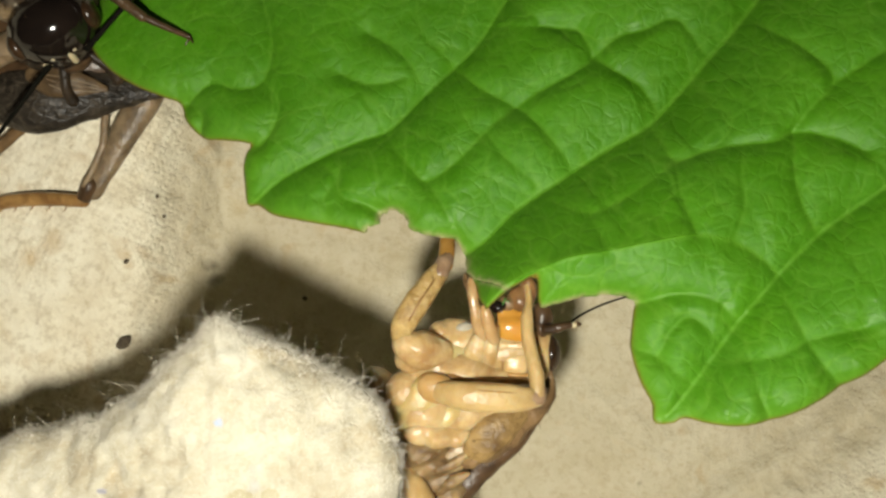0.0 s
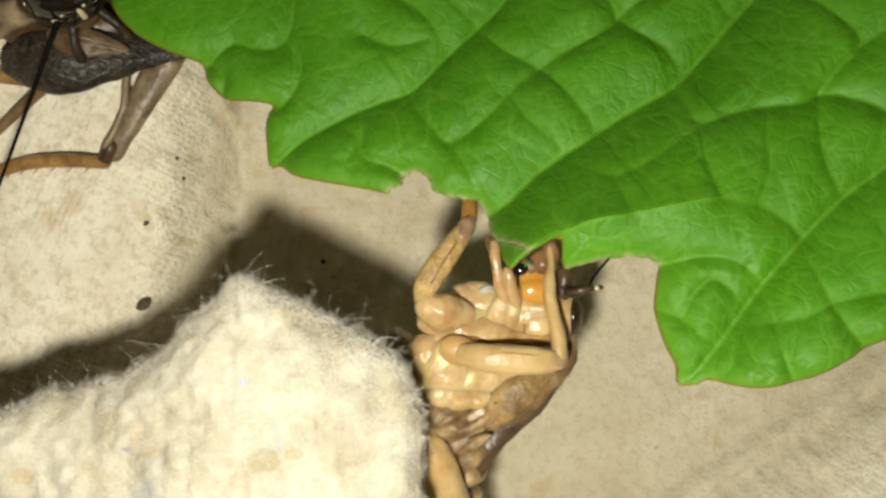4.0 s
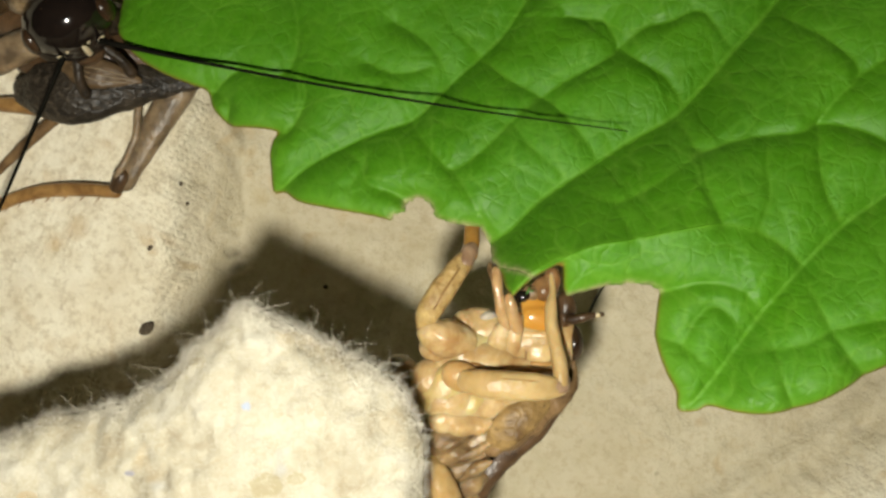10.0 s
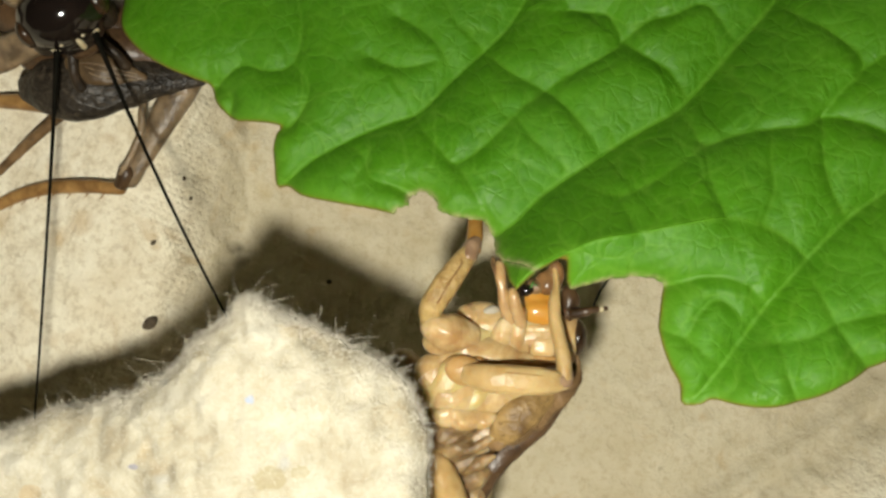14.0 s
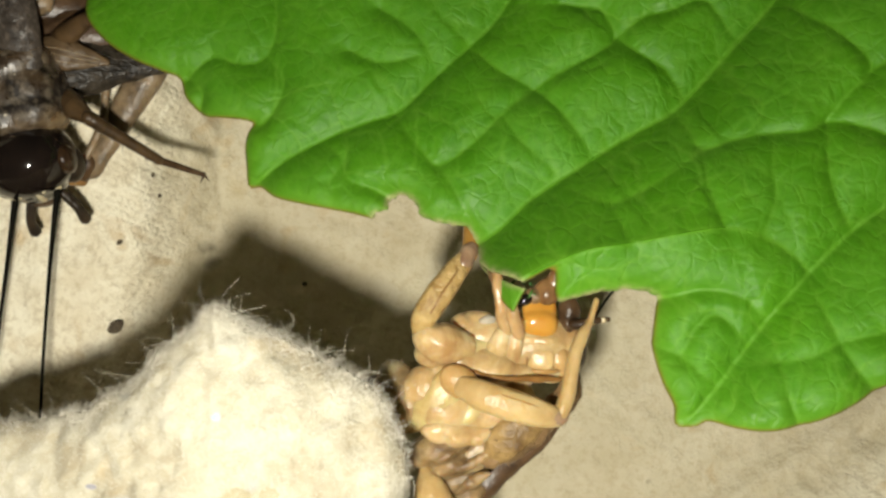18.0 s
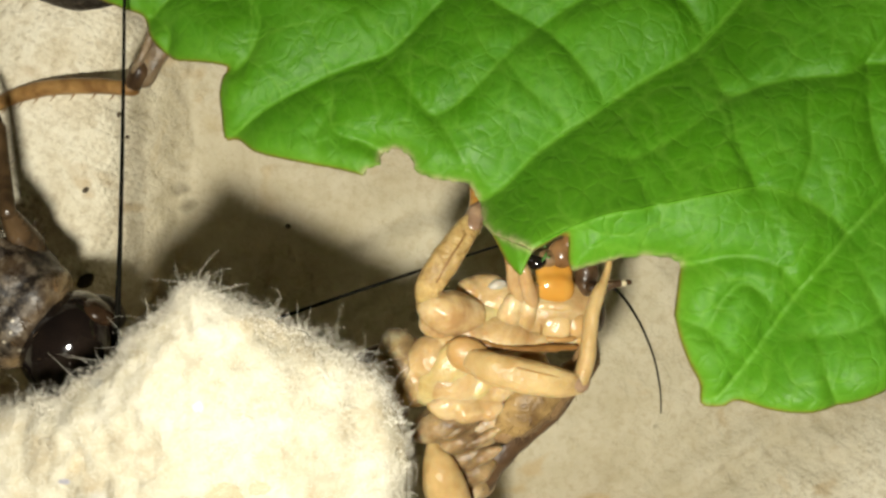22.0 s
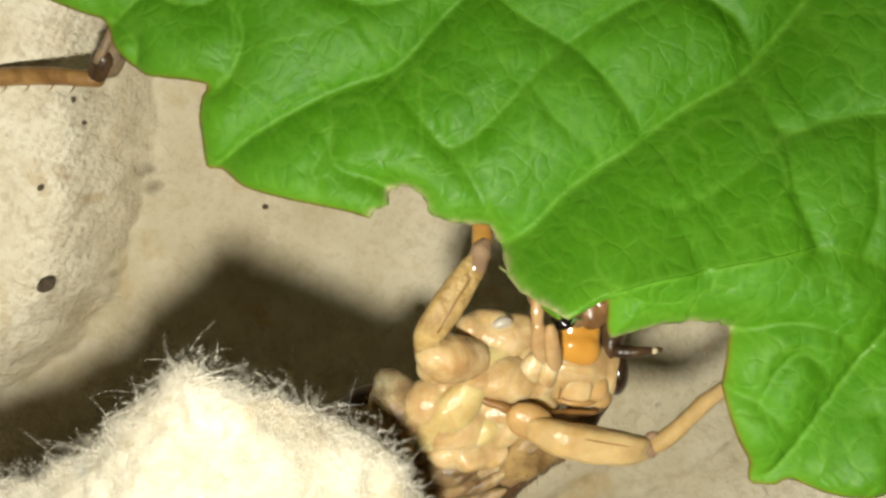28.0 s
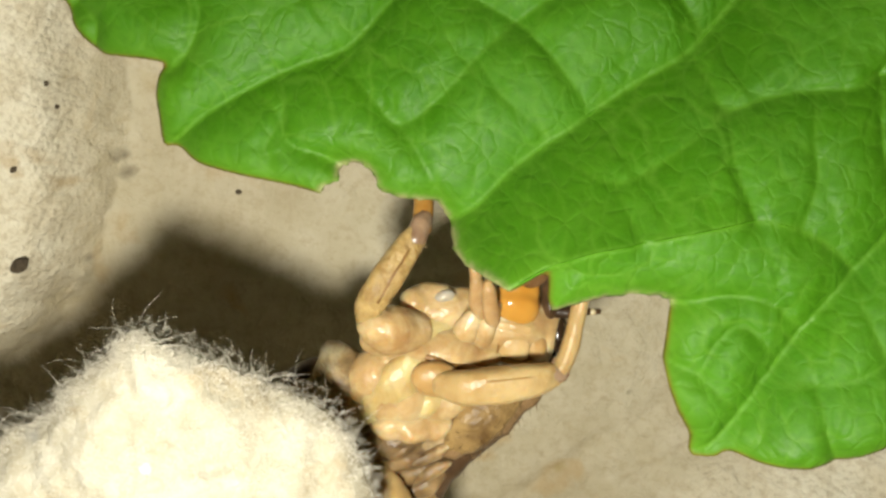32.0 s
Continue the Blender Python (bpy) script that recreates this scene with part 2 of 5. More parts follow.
    m.link(m.b.outputs[0], ms.inputs[1])
    m.link(tr.outputs[0], ms.inputs[2])
    m.link(ms.outputs[0], m.t.nodes["Material Output"].inputs["Surface"])
    return m.m


def chitin(name, dark, light, rough=0.3, scale=500, sss=0.0, bump=0.3, gloss=0.3):
    m = Mat(name, rough, Specular_IOR_Level=gloss)
    c = m.ramp(m.noise(scale, 3, 0.6, 0.4), (0.32, dark), (0.68, light))
    m.color(c)
    if sss:
        m.b.inputs["Subsurface Weight"].default_value = sss
        m.b.inputs["Subsurface Radius"].default_value = (0.0007, 0.0004, 0.0002)
        m.b.inputs["Subsurface Scale"].default_value = 1.0
    m.bump(m.noise(scale * 2.2, 3), bump, 0.0002).bump(m.noise(5000, 2), bump * 0.6, 0.00004)
    return m.m


def flesh_material(name, deep, mid, pale, rough):
    m = Mat(name, rough, Specular_IOR_Level=0.28)
    c = m.ramp(m.noise(330, 5, 0.6, 0.5), (0.34, deep), (0.5, mid), (0.66, pale))
    c = m.mix(m.math("MULTIPLY", m.ramp(m.noise(1500, 3, 0.65), (0.35, 1.0), (0.5, 0.0)), 0.22), c, deep)
    m.color(c)
    m.b.inputs["Subsurface Weight"].default_value = 0.45
    m.b.inputs["Subsurface Radius"].default_value = (0.0010, 0.0005, 0.0002)
    m.b.inputs["Subsurface Scale"].default_value = 1.0
    m.bump(m.noise(420, 2, 0.5, 0.3), 0.22, 0.0005).bump(m.noise(1100, 3, 0.6, 1.0), 0.22, 0.0002).bump(m.noise(3200, 3), 0.45, 0.0001)
    return m.m


PULP = pulp_material()
FLUFF = fluff_material()
FLESH = flesh_material("soft_underside", (0.33, 0.195, 0.08), (0.46, 0.32, 0.15), (0.58, 0.45, 0.26), 0.27)
PLATE = flesh_material("belly_plate", (0.19, 0.12, 0.055), (0.36, 0.255, 0.135), (0.54, 0.43, 0.27), 0.32)
STERNUM = flesh_material("pale_chest_plate", (0.38, 0.265, 0.10), (0.50, 0.385, 0.17), (0.60, 0.49, 0.255), 0.30)
BELLY = flesh_material("mottled_belly", (0.10, 0.058, 0.024), (0.27, 0.18, 0.085), (0.50, 0.385, 0.22), 0.40)
LEAF = leaf_material()
TAN = chitin("tan_cuticle", (0.25, 0.155, 0.052), (0.45, 0.315, 0.125), 0.42, 1000, 0.3, 1.0, 0.26)
CREAM = chitin("cream_membrane", (0.38, 0.24, 0.09), (0.54, 0.39, 0.19), 0.26, 420, 0.4, 0.9, 0.34)
HONEYDARK = chitin("bright_amber_cuticle", (0.30, 0.14, 0.025), (0.44, 0.24, 0.06), 0.26, 400, 0.3, 0.4, 0.4)
HONEY = chitin("honey_cuticle", (0.31, 0.175, 0.058), (0.45, 0.285, 0.115), 0.32, 360, 0.45, 0.7, 0.26)
PALP = chitin("clear_tan_cuticle", (0.30, 0.17, 0.07), (0.46, 0.31, 0.15), 0.22, 500, 0.5, 0.4, 0.45)
LIPBROWN = chitin("reddish_lip", (0.08, 0.038, 0.014), (0.22, 0.115, 0.045), 0.25, 500, 0.2, 0.4, 0.4)
SMOOTHTAN = chitin("smooth_tan_cuticle", (0.35, 0.225, 0.085), (0.49, 0.355, 0.165), 0.34, 420, 0.5, 0.8, 0.24)
KNEE = chitin("purplish_knee", (0.17, 0.10, 0.06), (0.34, 0.225, 0.14), 0.25, 600, 0.3, 0.5, 0.4)
SEAM = chitin("amber_seam", (0.13, 0.06, 0.015), (0.26, 0.13, 0.035), 0.4, 500, 0.2, 0.5)
ORANGE = chitin("orange_cuticle", (0.40, 0.17, 0.018), (0.50, 0.26, 0.05), 0.16, 250, 0.4, 0.15, 0.5)
BROWN = chitin("brown_cuticle", (0.025, 0.014, 0.007), (0.105, 0.058, 0.027), 0.34, 500, 0.0, 0.5)
LEGBROWN = chitin("leg_brown_cuticle", (0.075, 0.042, 0.018), (0.22, 0.135, 0.062), 0.36, 620, 0.0, 0.8)
GOLDEN = chitin("golden_brown_cuticle", (0.10, 0.055, 0.018), (0.30, 0.195, 0.075), 0.42, 700, 0.0, 0.9, 0.25)
DIMAMBER = chitin("dim_amber_cuticle", (0.020, 0.012, 0.006), (0.088, 0.052, 0.023), 0.30, 520, 0.0, 0.6, 0.4)
AMBER = chitin("amber_cuticle", (0.16, 0.08, 0.025), (0.37, 0.215, 0.075), 0.32, 520, 0.15, 0.6)


def dusty_material():
    m = Mat("dusty_dark_shield", 0.34, Specular_IOR_Level=0.5)
    c = m.ramp(m.noise(190, 4, 0.6, 0.6), (0.38, (0.010, 0.007, 0.005)), (0.50, (0.055, 0.036, 0.020)), (0.62, (0.22, 0.15, 0.075)))
    c = m.mix(m.math("MULTIPLY", m.ramp(m.noise(1400, 3, 0.7), (0.45, 0.0), (0.65, 1.0)), 0.4), c, (0.20, 0.16, 0.11))
    dust = m.math("MULTIPLY", m.ramp(m.voronoi(1500), (0.12, 1.0), (0.22, 0.0)), m.ramp(m.noise(700, 2), (0.52, 0.0), (0.6, 1.0)))
    m.color(m.mix(m.math("MULTIPLY", dust, 0.7), c, (0.45, 0.40, 0.30)))
    m.link(m.ramp(m.noise(500, 3), (0.4, 0.22), (0.6, 0.55)), m.b.inputs["Roughness"])
    m.bump(m.noise(700, 3), 0.6, 0.0003).bump(m.noise(3000, 2), 0.5, 0.00008)
    return m.m


DUSTY = dusty_material()
DARK = chitin("dark_cuticle", (0.008, 0.006, 0.004), (0.035, 0.022, 0.012), 0.42, 650, 0.0, 0.7)
BLACK = chitin("black_cuticle", (0.004, 0.003, 0.003), (0.012, 0.008, 0.006), 0.09, 300, 0.0, 0.04, 0.55)
EYE = chitin("dark_brown_eye", (0.012, 0.007, 0.004), (0.05, 0.026, 0.012), 0.22, 400, 0.0, 0.2, 0.4)
PALE = chitin("pale_cuticle", (0.42, 0.34, 0.20), (0.56, 0.48, 0.32), 0.25, 500, 0.2)
PEARL = chitin("pearly_membrane", (0.26, 0.20, 0.12), (0.46, 0.43, 0.37), 0.25, 300, 0.3, 0.4)
FIBRE = Mat("paper_fibre", 0.8, Specular_IOR_Level=0.15).color((0.66, 0.62, 0.53)).m
TABLE = Mat("table_top", 0.6).color((0.25, 0.19, 0.13)).m


# ---- mesh helpers (millimetres in, metres out) ----
def part(name, bm, material, parent, label="", pivot=None):
    me = bpy.data.meshes.new(name)
    if pivot is not None:
        bmesh.ops.translate(bm, verts=bm.verts, vec=-Vector(pivot) * MM)
    bm.to_mesh(me)
    bm.free()
    for f in me.polygons:
        f.use_smooth = True
    me.materials.append(material)
    ob = new(name, me)
    ob.parent = parent
    if pivot is not None:
        ob.location = Vector(pivot) * MM
    if label:
        tagged(ob, label=label)
    return ob


def smooth_line(pts, step):
    """Catmull-Rom through points of any dimension, step pieces each."""
    p = [np.array(a, float) for a in pts]
    p = [2 * p[0] - p[1]] + p + [2 * p[-1] - p[-2]]
    out = []
    for i in range(1, len(p) - 2):
        for k in range(step):
            t = k / step
            a, b, c, d = p[i - 1], p[i], p[i + 1], p[i + 2]
            out.append(0.5 * (2 * b + (c - a) * t + (2 * a - 5 * b + 4 * c - d) * t * t + (3 * b - a - 3 * c + d) * t ** 3))
    out.append(p[-2])
    return out


def loft(bm, pts, flat=1.0, seg=12, step=5, up=(0, 0, 1), rough=0.0, square=1.0):
    """A tapering limb through (x, y, z, radius) in mm; flat: its height over its width."""
    line = smooth_line(pts, step)
    line = [np.array([*q[:3], max(q[3], 0.004)]) for q in line]
    r0, r1 = line[0][3], line[-1][3]
    d0 = line[0][:3] - line[1][:3]
    d1 = line[-1][:3] - line[-2][:3]
    d0, d1 = d0 / (np.linalg.norm(d0) + 1e-9), d1 / (np.linalg.norm(d1) + 1e-9)
    head = [np.array([*(line[0][:3] + d0 * r0 * math.sin(a)), r0 * math.cos(a)]) for a in (1.45, 1.0, 0.5)]
    tail = [np.array([*(line[-1][:3] + d1 * r1 * math.sin(a)), r1 * math.cos(a)]) for a in (0.5, 1.0, 1.45)]
    line = head + line + tail
    rings = []
    for i, q in enumerate(line):
        d = Vector(line[min(i + 1, len(line) - 1)][:3]) - Vector(line[max(i - 1, 0)][:3])
        d.normalize()
        side = d.cross(Vector(up))
        if side.length < 1e-3:
            side = d.cross(Vector((1, 0, 0)))
        side.normalize()
        u = side.cross(d)
        ring = []
        for k in range(seg):
            a = 2 * math.pi * k / seg
            ca, sa = [math.copysign(abs(f) ** square, f) for f in (math.cos(a), math.sin(a))]
            v = Vector(q[:3]) + side * ca * q[3] + u * sa * q[3] * flat
            if rough:
                v += Vector(noise.noise_vector(v * 1.3)) * rough
            ring.append(bm.verts.new(v * MM))
        rings.append(ring)
    for a, b in zip(rings, rings[1:]):
        for k in range(seg):
            bm.faces.new((a[k], a[(k + 1) % seg], b[(k + 1) % seg], b[k]))
    bm.faces.new(rings[0][::-1])
    bm.faces.new(rings[-1])
    return bm


def blob(bm, c, r, turn=(0, 0, 0), seg=18, power=1.0, rough=0.0):
    """A rounded body of radii r about c, in mm; power under 1 squares it off."""
    rot = Euler([radians(a) for a in turn]).to_matrix()
    grid = []
    rows_n = seg // 2 + 1
    for i in range(rows_n):
        th = math.pi * (0.02 + 0.96 * i / (rows_n - 1))
        ring = []
        for k in range(seg):
            ph = 2 * math.pi * k / seg
            v = [math.sin(th) * math.cos(ph), math.sin(th) * math.sin(ph), math.cos(th)]
            v = [math.copysign(abs(a) ** power, a) * b for a, b in zip(v, r)]
            v = rot @ Vector(v) + Vector(c)
            if rough:
                v += Vector(noise.noise_vector(v * 0.9)) * rough
            ring.append(bm.verts.new(v * MM))
        grid.append(ring)
    for a, b in zip(grid, grid[1:]):
        for k in range(seg):
            bm.faces.new((a[k], b[k], b[(k + 1) % seg], a[(k + 1) % seg]))
    bm.faces.new(grid[0])
    bm.faces.new(grid[-1][::-1])
    return bm


def flesh(ob, voxel=0.00013, soft=3):
    """Lets the overlapping lumps of one part flow together."""
    m = ob.modifiers.new("merge", "REMESH")
    m.mode, m.voxel_size, m.use_smooth_shade = "VOXEL", voxel, True
    m = ob.modifiers.new("soften", "SMOOTH")
    m.factor, m.iterations = 0.5, soft
    return ob


def hairs(bm, pts, count, length, thick, seed, spread=0.6, base=(0, 0, 1)):
    """Short bristles scattered round a limb's line (x, y, z, radius)."""
    rnd = random.Random(seed)
    line = smooth_line(pts, 6)
    for _ in range(count):
        i = rnd.randrange(len(line) - 1)
        q = line[i]
        d = Vector(line[i + 1][:3]) - Vector(q[:3])
        d.normalize()
        n = Vector((rnd.gauss(0, 1), rnd.gauss(0, 1), rnd.gauss(0, 1)))
        n -= d * n.dot(d)
        n.normalize()
        p = Vector(q[:3]) + n * q[3] * 0.95
        tip = p + (n + d * spread) * length * rnd.uniform(0.5, 1.2)
        loft(bm, [(*p, thick), (*(p * 0.5 + tip * 0.5), thick * 0.7), (*tip, thick * 0.15)], seg=4, step=1)
    return bm


def outside(px, py, poly):
    """Signed distance from points to a closed outline: negative inside."""
    best = np.full(px.shape, 1e9)
    inside = np.zeros(px.shape, bool)
    for (ax, ay), (bx, by) in zip(poly, poly[1:] + poly[:1]):
        ex, ey = bx - ax, by - ay
        t = np.clip(((px - ax) * ex + (py - ay) * ey) / (ex * ex + ey * ey + 1e-12), 0, 1)
        best = np.minimum(best, np.hypot(px - ax - t * ex, py - ay - t * ey))
        cross = (ay > py) != (by > py)
        inside ^= cross & (px < (bx - ax) * (py - ay) / (by - ay + 1e-12) + ax)
    return np.where(inside, -best, best)


def waves(px, py, scale, seed, octaves=4):
    """Cheap smooth noise from turned sine waves, about -1 to 1."""
    rnd = random.Random(seed)
    out = np.zeros(px.shape)
    for o in range(octaves):
        for _ in range(5):
            a, ph = rnd.uniform(0, 6.28), rnd.uniform(0, 6.28)
            k = 2 ** o * rnd.uniform(0.7, 1.4) / scale
            out += np.sin((px * math.cos(a) + py * math.sin(a)) * k + ph) * 0.4 / 1.8 ** o
    return out


# ---- the egg carton: one moulded sheet with a raised cup and a low dome ----
CUP = [(-12.3, -3.4), (-10.2, -4.2), (-7.6, -5.6), (-4.5, -7.2), (-2.3, -9.0), (-1.0, -11.6), (-0.6, -16), (-1.5, -66),
       (-60, -66), (-52, -18), (-34, -13.8), (-27.5, -11.6), (-23.5, -10.0), (-20.2, -9.6), (-17.2, -7.4), (-14.2, -4.9)]
DOME = [(-20.6, 40.0), (-21.7, 10.8), (-22.2, 2.6), (-22.7, -2.8), (-24.2, -7.0), (-28.8, -11.9), (-32.7, -14.8), (-41.7, -17.9), (-62.0, -17.5), (-62.0, 40.0)]


def carton_height(px, py):
    h = 1.6 + 0.35 * waves(px, py, 5.0, 3) + 0.010 * np.maximum(0, px) ** 1.2
    # the floor rises past a diagonal crease towards the next cup
    along = (px - 24.4) * 0.552 - (py + 21.7) * 0.834
    h = h + np.maximum(0, along) * 0.75 + 0.9 * np.exp(-(along / 0.9) ** 2) - 0.5 * np.exp(-((along + 2.2) / 1.2) ** 2) + 0.25 * waves(px, py, 1.2, 41) * np.clip(along, 0, 1)
    h = h + np.maximum(0, np.hypot(px - 12, py - 8) - 42) * 0.5
    wob = 0.45 * waves(px, py, 2.2, 11) + 0.2 * waves(px, py, 0.7, 12, 3)
    d = outside(px, py, DOME) + wob * 0.6
    dome = 9.2 + np.minimum(4.0, np.maximum(0, -d) * 0.06) + 0.25 * waves(px, py, 2.5, 5) - 1.2 * np.exp(np.minimum(d, 0) / 1.2)
    dome = dome - np.maximum(0, d) * 1.5
    h = np.maximum(h, dome)
    return h + 0.05 * waves(px, py, 0.35, 21, 2)


def cup_edge(px, py):
    return outside(px, py, CUP) + 0.22 * waves(px, py, 2.2, 11) + 0.14 * waves(px, py, 0.7, 12, 3)


def cup_height(px, py):
    d = cup_edge(px, py)
    top = 34.6 + 0.35 * waves(px, py, 2.6, 8) + 0.16 * waves(px, py, 0.8, 9, 3)
    top = top - 3.0 * np.clip((-13 - px) / 12, 0, 1) - 2.2 * np.exp(np.minimum(d, 0) / 1.1)
    return top - np.maximum(0, d) * 14.0 + 0.06 * waves(px, py, 0.35, 21, 2)


def undercut(px, py):
    """The cup's wall leans in under its worn rim."""
    lean = np.maximum(0, cup_edge(px, py)) * 14.0 * 0.8
    return -0.5 * lean, -0.87 * lean


def sheet(name, xs, ys, height, lean=None, keep=None):
    gx, gy = np.meshgrid(xs, ys)
    gz = height(gx, gy)
    if lean:
        ox, oy = lean(gx, gy)
        gx, gy = gx + ox, gy + oy
    co = np.stack([gx, gy, gz], -1).reshape(-1, 3) * MM
    nx, ny = len(xs), len(ys)
    i = np.arange((ny - 1) * nx).reshape(ny - 1, nx)[:, :-1].ravel()
    quads = np.stack([i, i + 1, i + nx + 1, i + nx], -1)
    if keep is not None:
        quads = quads[keep(*np.meshgrid(xs, ys)).ravel()[i]]
    me = bpy.data.meshes.new(name)
    me.vertices.add(len(co))
    me.vertices.foreach_set("co", co.ravel())
    me.loops.add(quads.size)
    me.loops.foreach_set("vertex_index", quads.ravel().astype(np.int32))
    me.polygons.add(len(quads))
    me.polygons.foreach_set("loop_start", np.arange(0, quads.size, 4, dtype=np.int32))
    me.update(calc_edges=True)
    me.polygons.foreach_set("use_smooth", np.ones(len(quads), bool))
    return me


def build_carton():
    xs = np.concatenate([np.arange(-80, -48, 1.0), np.arange(-48, 46, 0.24), np.arange(46, 81, 1.0)])
    ys = np.concatenate([np.arange(-70, -36, 1.0), np.arange(-36, 30, 0.24), np.arange(30, 76, 1.0)])
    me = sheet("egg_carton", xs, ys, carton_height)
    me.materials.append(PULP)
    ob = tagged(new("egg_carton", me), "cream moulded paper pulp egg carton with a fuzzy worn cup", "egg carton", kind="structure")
    sol = ob.modifiers.new("thickness", "SOLIDIFY")
    sol.thickness, sol.offset = 0.0012, -1
    xs = np.concatenate([np.arange(-62, -42, 1.0), np.arange(-42, 6, 0.2)])
    ys = np.concatenate([np.arange(-68, -36, 1.0), np.arange(-36, 2, 0.2)])
    me = sheet("cup", xs, ys, cup_height, undercut, lambda x, y: cup_edge(x, y) < 2.7)
    me.materials.append(FLUFF)
    cup = tagged(new("cup", me), "fuzzy torn cream cup of the carton")
    cup.parent = ob
    sol = cup.modifiers.new("thickness", "SOLIDIFY")
    sol.thickness, sol.offset = 0.0010, -1
    # loose fibres along the worn rim of the cup
    rnd = random.Random(4)
    rim = smooth_line(CUP[9:] + CUP[:7], 12)
    spots = []
    while len(spots) < 9000:
        i = rnd.randrange(len(rim) - 1)
        c, e = rim[i], rim[i + 1] - rim[i]
        side = math.atan2(e[0], -e[1])
        spots.append((c[0] + rnd.gauss(0, 0.35), c[1] + rnd.gauss(-0.15, 0.4), 1, side))
    while len(spots) < 36000:
        spots.append((rnd.uniform(-34, 0), rnd.uniform(-22, -3), 0, 0))
    sx, sy = np.array([p[0] for p in spots]), np.array([p[1] for p in spots])
    inside = cup_edge(sx, sy)
    hz = cup_height(sx, sy)
    verts, faces = [], []
    for (x, y, rimmed, side), far, z in zip(spots, inside, hz):
        if far > 0.12 or not -40 < x < 2:
            continue
        a = rnd.gauss(side, 0.8) if rimmed else rnd.uniform(0, 6.28)
        long = rimmed and rnd.random() < 0.03
        n = rnd.uniform(0.15, 0.65) * (rnd.uniform(2.2, 5.0) if long else 1)
        p = np.array([x, y, z - 0.04])
        d = np.array([math.cos(a), math.sin(a), rnd.uniform(-0.1, 0.6) if rimmed else rnd.uniform(0.02, 0.4)])
        curl = np.array([rnd.gauss(0, 1), rnd.gauss(0, 1), rnd.gauss(-0.1, 0.5)]) * (1.1 if long else 1.2)
        w = rnd.uniform(0.006, 0.013) * (1.35 if long else 1)
        pieces = 7 if long else 4
        base = len(verts)
        for i in range(pieces):
            side = np.cross(d, (0.3, 0.5, 0.8))
            side /= np.linalg.norm(side) + 1e-9
            up = np.cross(side, d)
            r = w * (1 - 0.75 * i / (pieces - 1))
            for k in range(3):
                v = p + (side * math.cos(2.1 * k) + up * math.sin(2.1 * k)) * r
                verts.append((v * MM).tolist())
            p = p + d * n / pieces
            d = d + curl / pieces * 1.6
            d /= np.linalg.norm(d) + 1e-9
        for i in range(pieces - 1):
            for k in range(3):
                q, t = base + 3 * i + k, base + 3 * i + (k + 1) % 3
                faces.append((q, t, t + 3, q + 3))
    me = bpy.data.meshes.new("loose_fibres")
    me.from_pydata(verts, [], faces)
    me.materials.append(FIBRE)
    fz = tagged(new("loose_fibres", me), "frayed pale paper fibres on the rim")
    fz.parent = ob
    tagged(fz, kind="stuff")
    return ob


build_carton()
bm = bmesh.new()
bmesh.ops.create_grid(bm, x_segments=1, y_segments=1, size=0.8)
table = part("table_top", bm, TABLE, None)
table.location = (0, 0, -0.004)
tagged(table, "plain brown table top under the carton", "table", kind="structure")


# ---- dark droppings that lie on the carton ----
def build_droppings():
    for x, y, long, wide, turn in ((-24.3, -6.5, 0.8, 0.5, 35), (-10.3, -3.3, 0.26, 0.2, 0), (-23.93, 0.1, 0.3, 0.2, 40), (-21.4, 3.8, 0.24, 0.17, 15), (-21.8, 5.4, 0.22, 0.18, 70)):
        z = float(carton_height(np.array([x]), np.array([y]))[0])
        bm = blob(bmesh.new(), (0, 0, 0), (long, wide, wide * 0.6), seg=16, rough=0.3 * wide, power=1.2)
        ob = part("dropping", bm, DROPPING, None)
        ob.location, ob.rotation_euler = Vector((x, y, z + wide * 0.45)) * MM, (0, 0, radians(turn))
        tagged(ob, "small dark brown dropping lying on the paper pulp", "dropping", group="droppings on the carton")


DROPPING = chitin("dry_dropping", (0.035, 0.027, 0.018), (0.13, 0.10, 0.065), 0.8, 900, 0.0, 0.9, 0.15)
build_droppings()


# ---- the leaf ----
def leaf_plane(px, py):
    z = 28.95 + 0.241 * px - 0.458 * py + 0.115 * np.maximum(0, -(px - 3) * 0.67 + (py - 0.3) * 0.74)
    return z - 0.012 * np.maximum(0, py - 22) ** 2 - 0.010 * np.maximum(0, px - 34) ** 2


LEFT_MARGIN = [(-19.93, 30.79), (-22.92, 24.08), (-23.74, 19.90), (-24.16, 17.18), (-23.92, 15.74), (-22.36, 14.02), (-20.34, 12.75), (-18.16, 11.84), (-17.07, 11.40), (-16.58, 10.25), (-15.94, 9.41), (-15.04, 8.73),
               (-14.01, 8.59), (-12.79, 8.48), (-11.65, 8.22), (-11.94, 7.66), (-12.13, 6.69), (-12.03, 5.48), (-11.96, 4.30), (-11.74, 3.94), (-10.95, 3.89), (-9.95, 3.26), (-8.56, 2.91), (-6.62, 2.55), (-4.70, 2.20), (-3.47, 1.89)]
BITES = [(-3.51, 2.19), (-2.72, 2.45), (-2.57, 2.68), (-2.42, 3.22), (-1.75, 3.40), (-1.21, 3.33), (-0.76, 2.83), (-0.60, 2.22), (0.04, 1.91), (0.60, 1.68), (1.42, 1.57), (2.32, 1.46), (2.90, 0.78), (3.15, 0.33), (3.21, -0.52), (3.70, -1.43), (3.86, -2.33), (4.28, -2.94)]
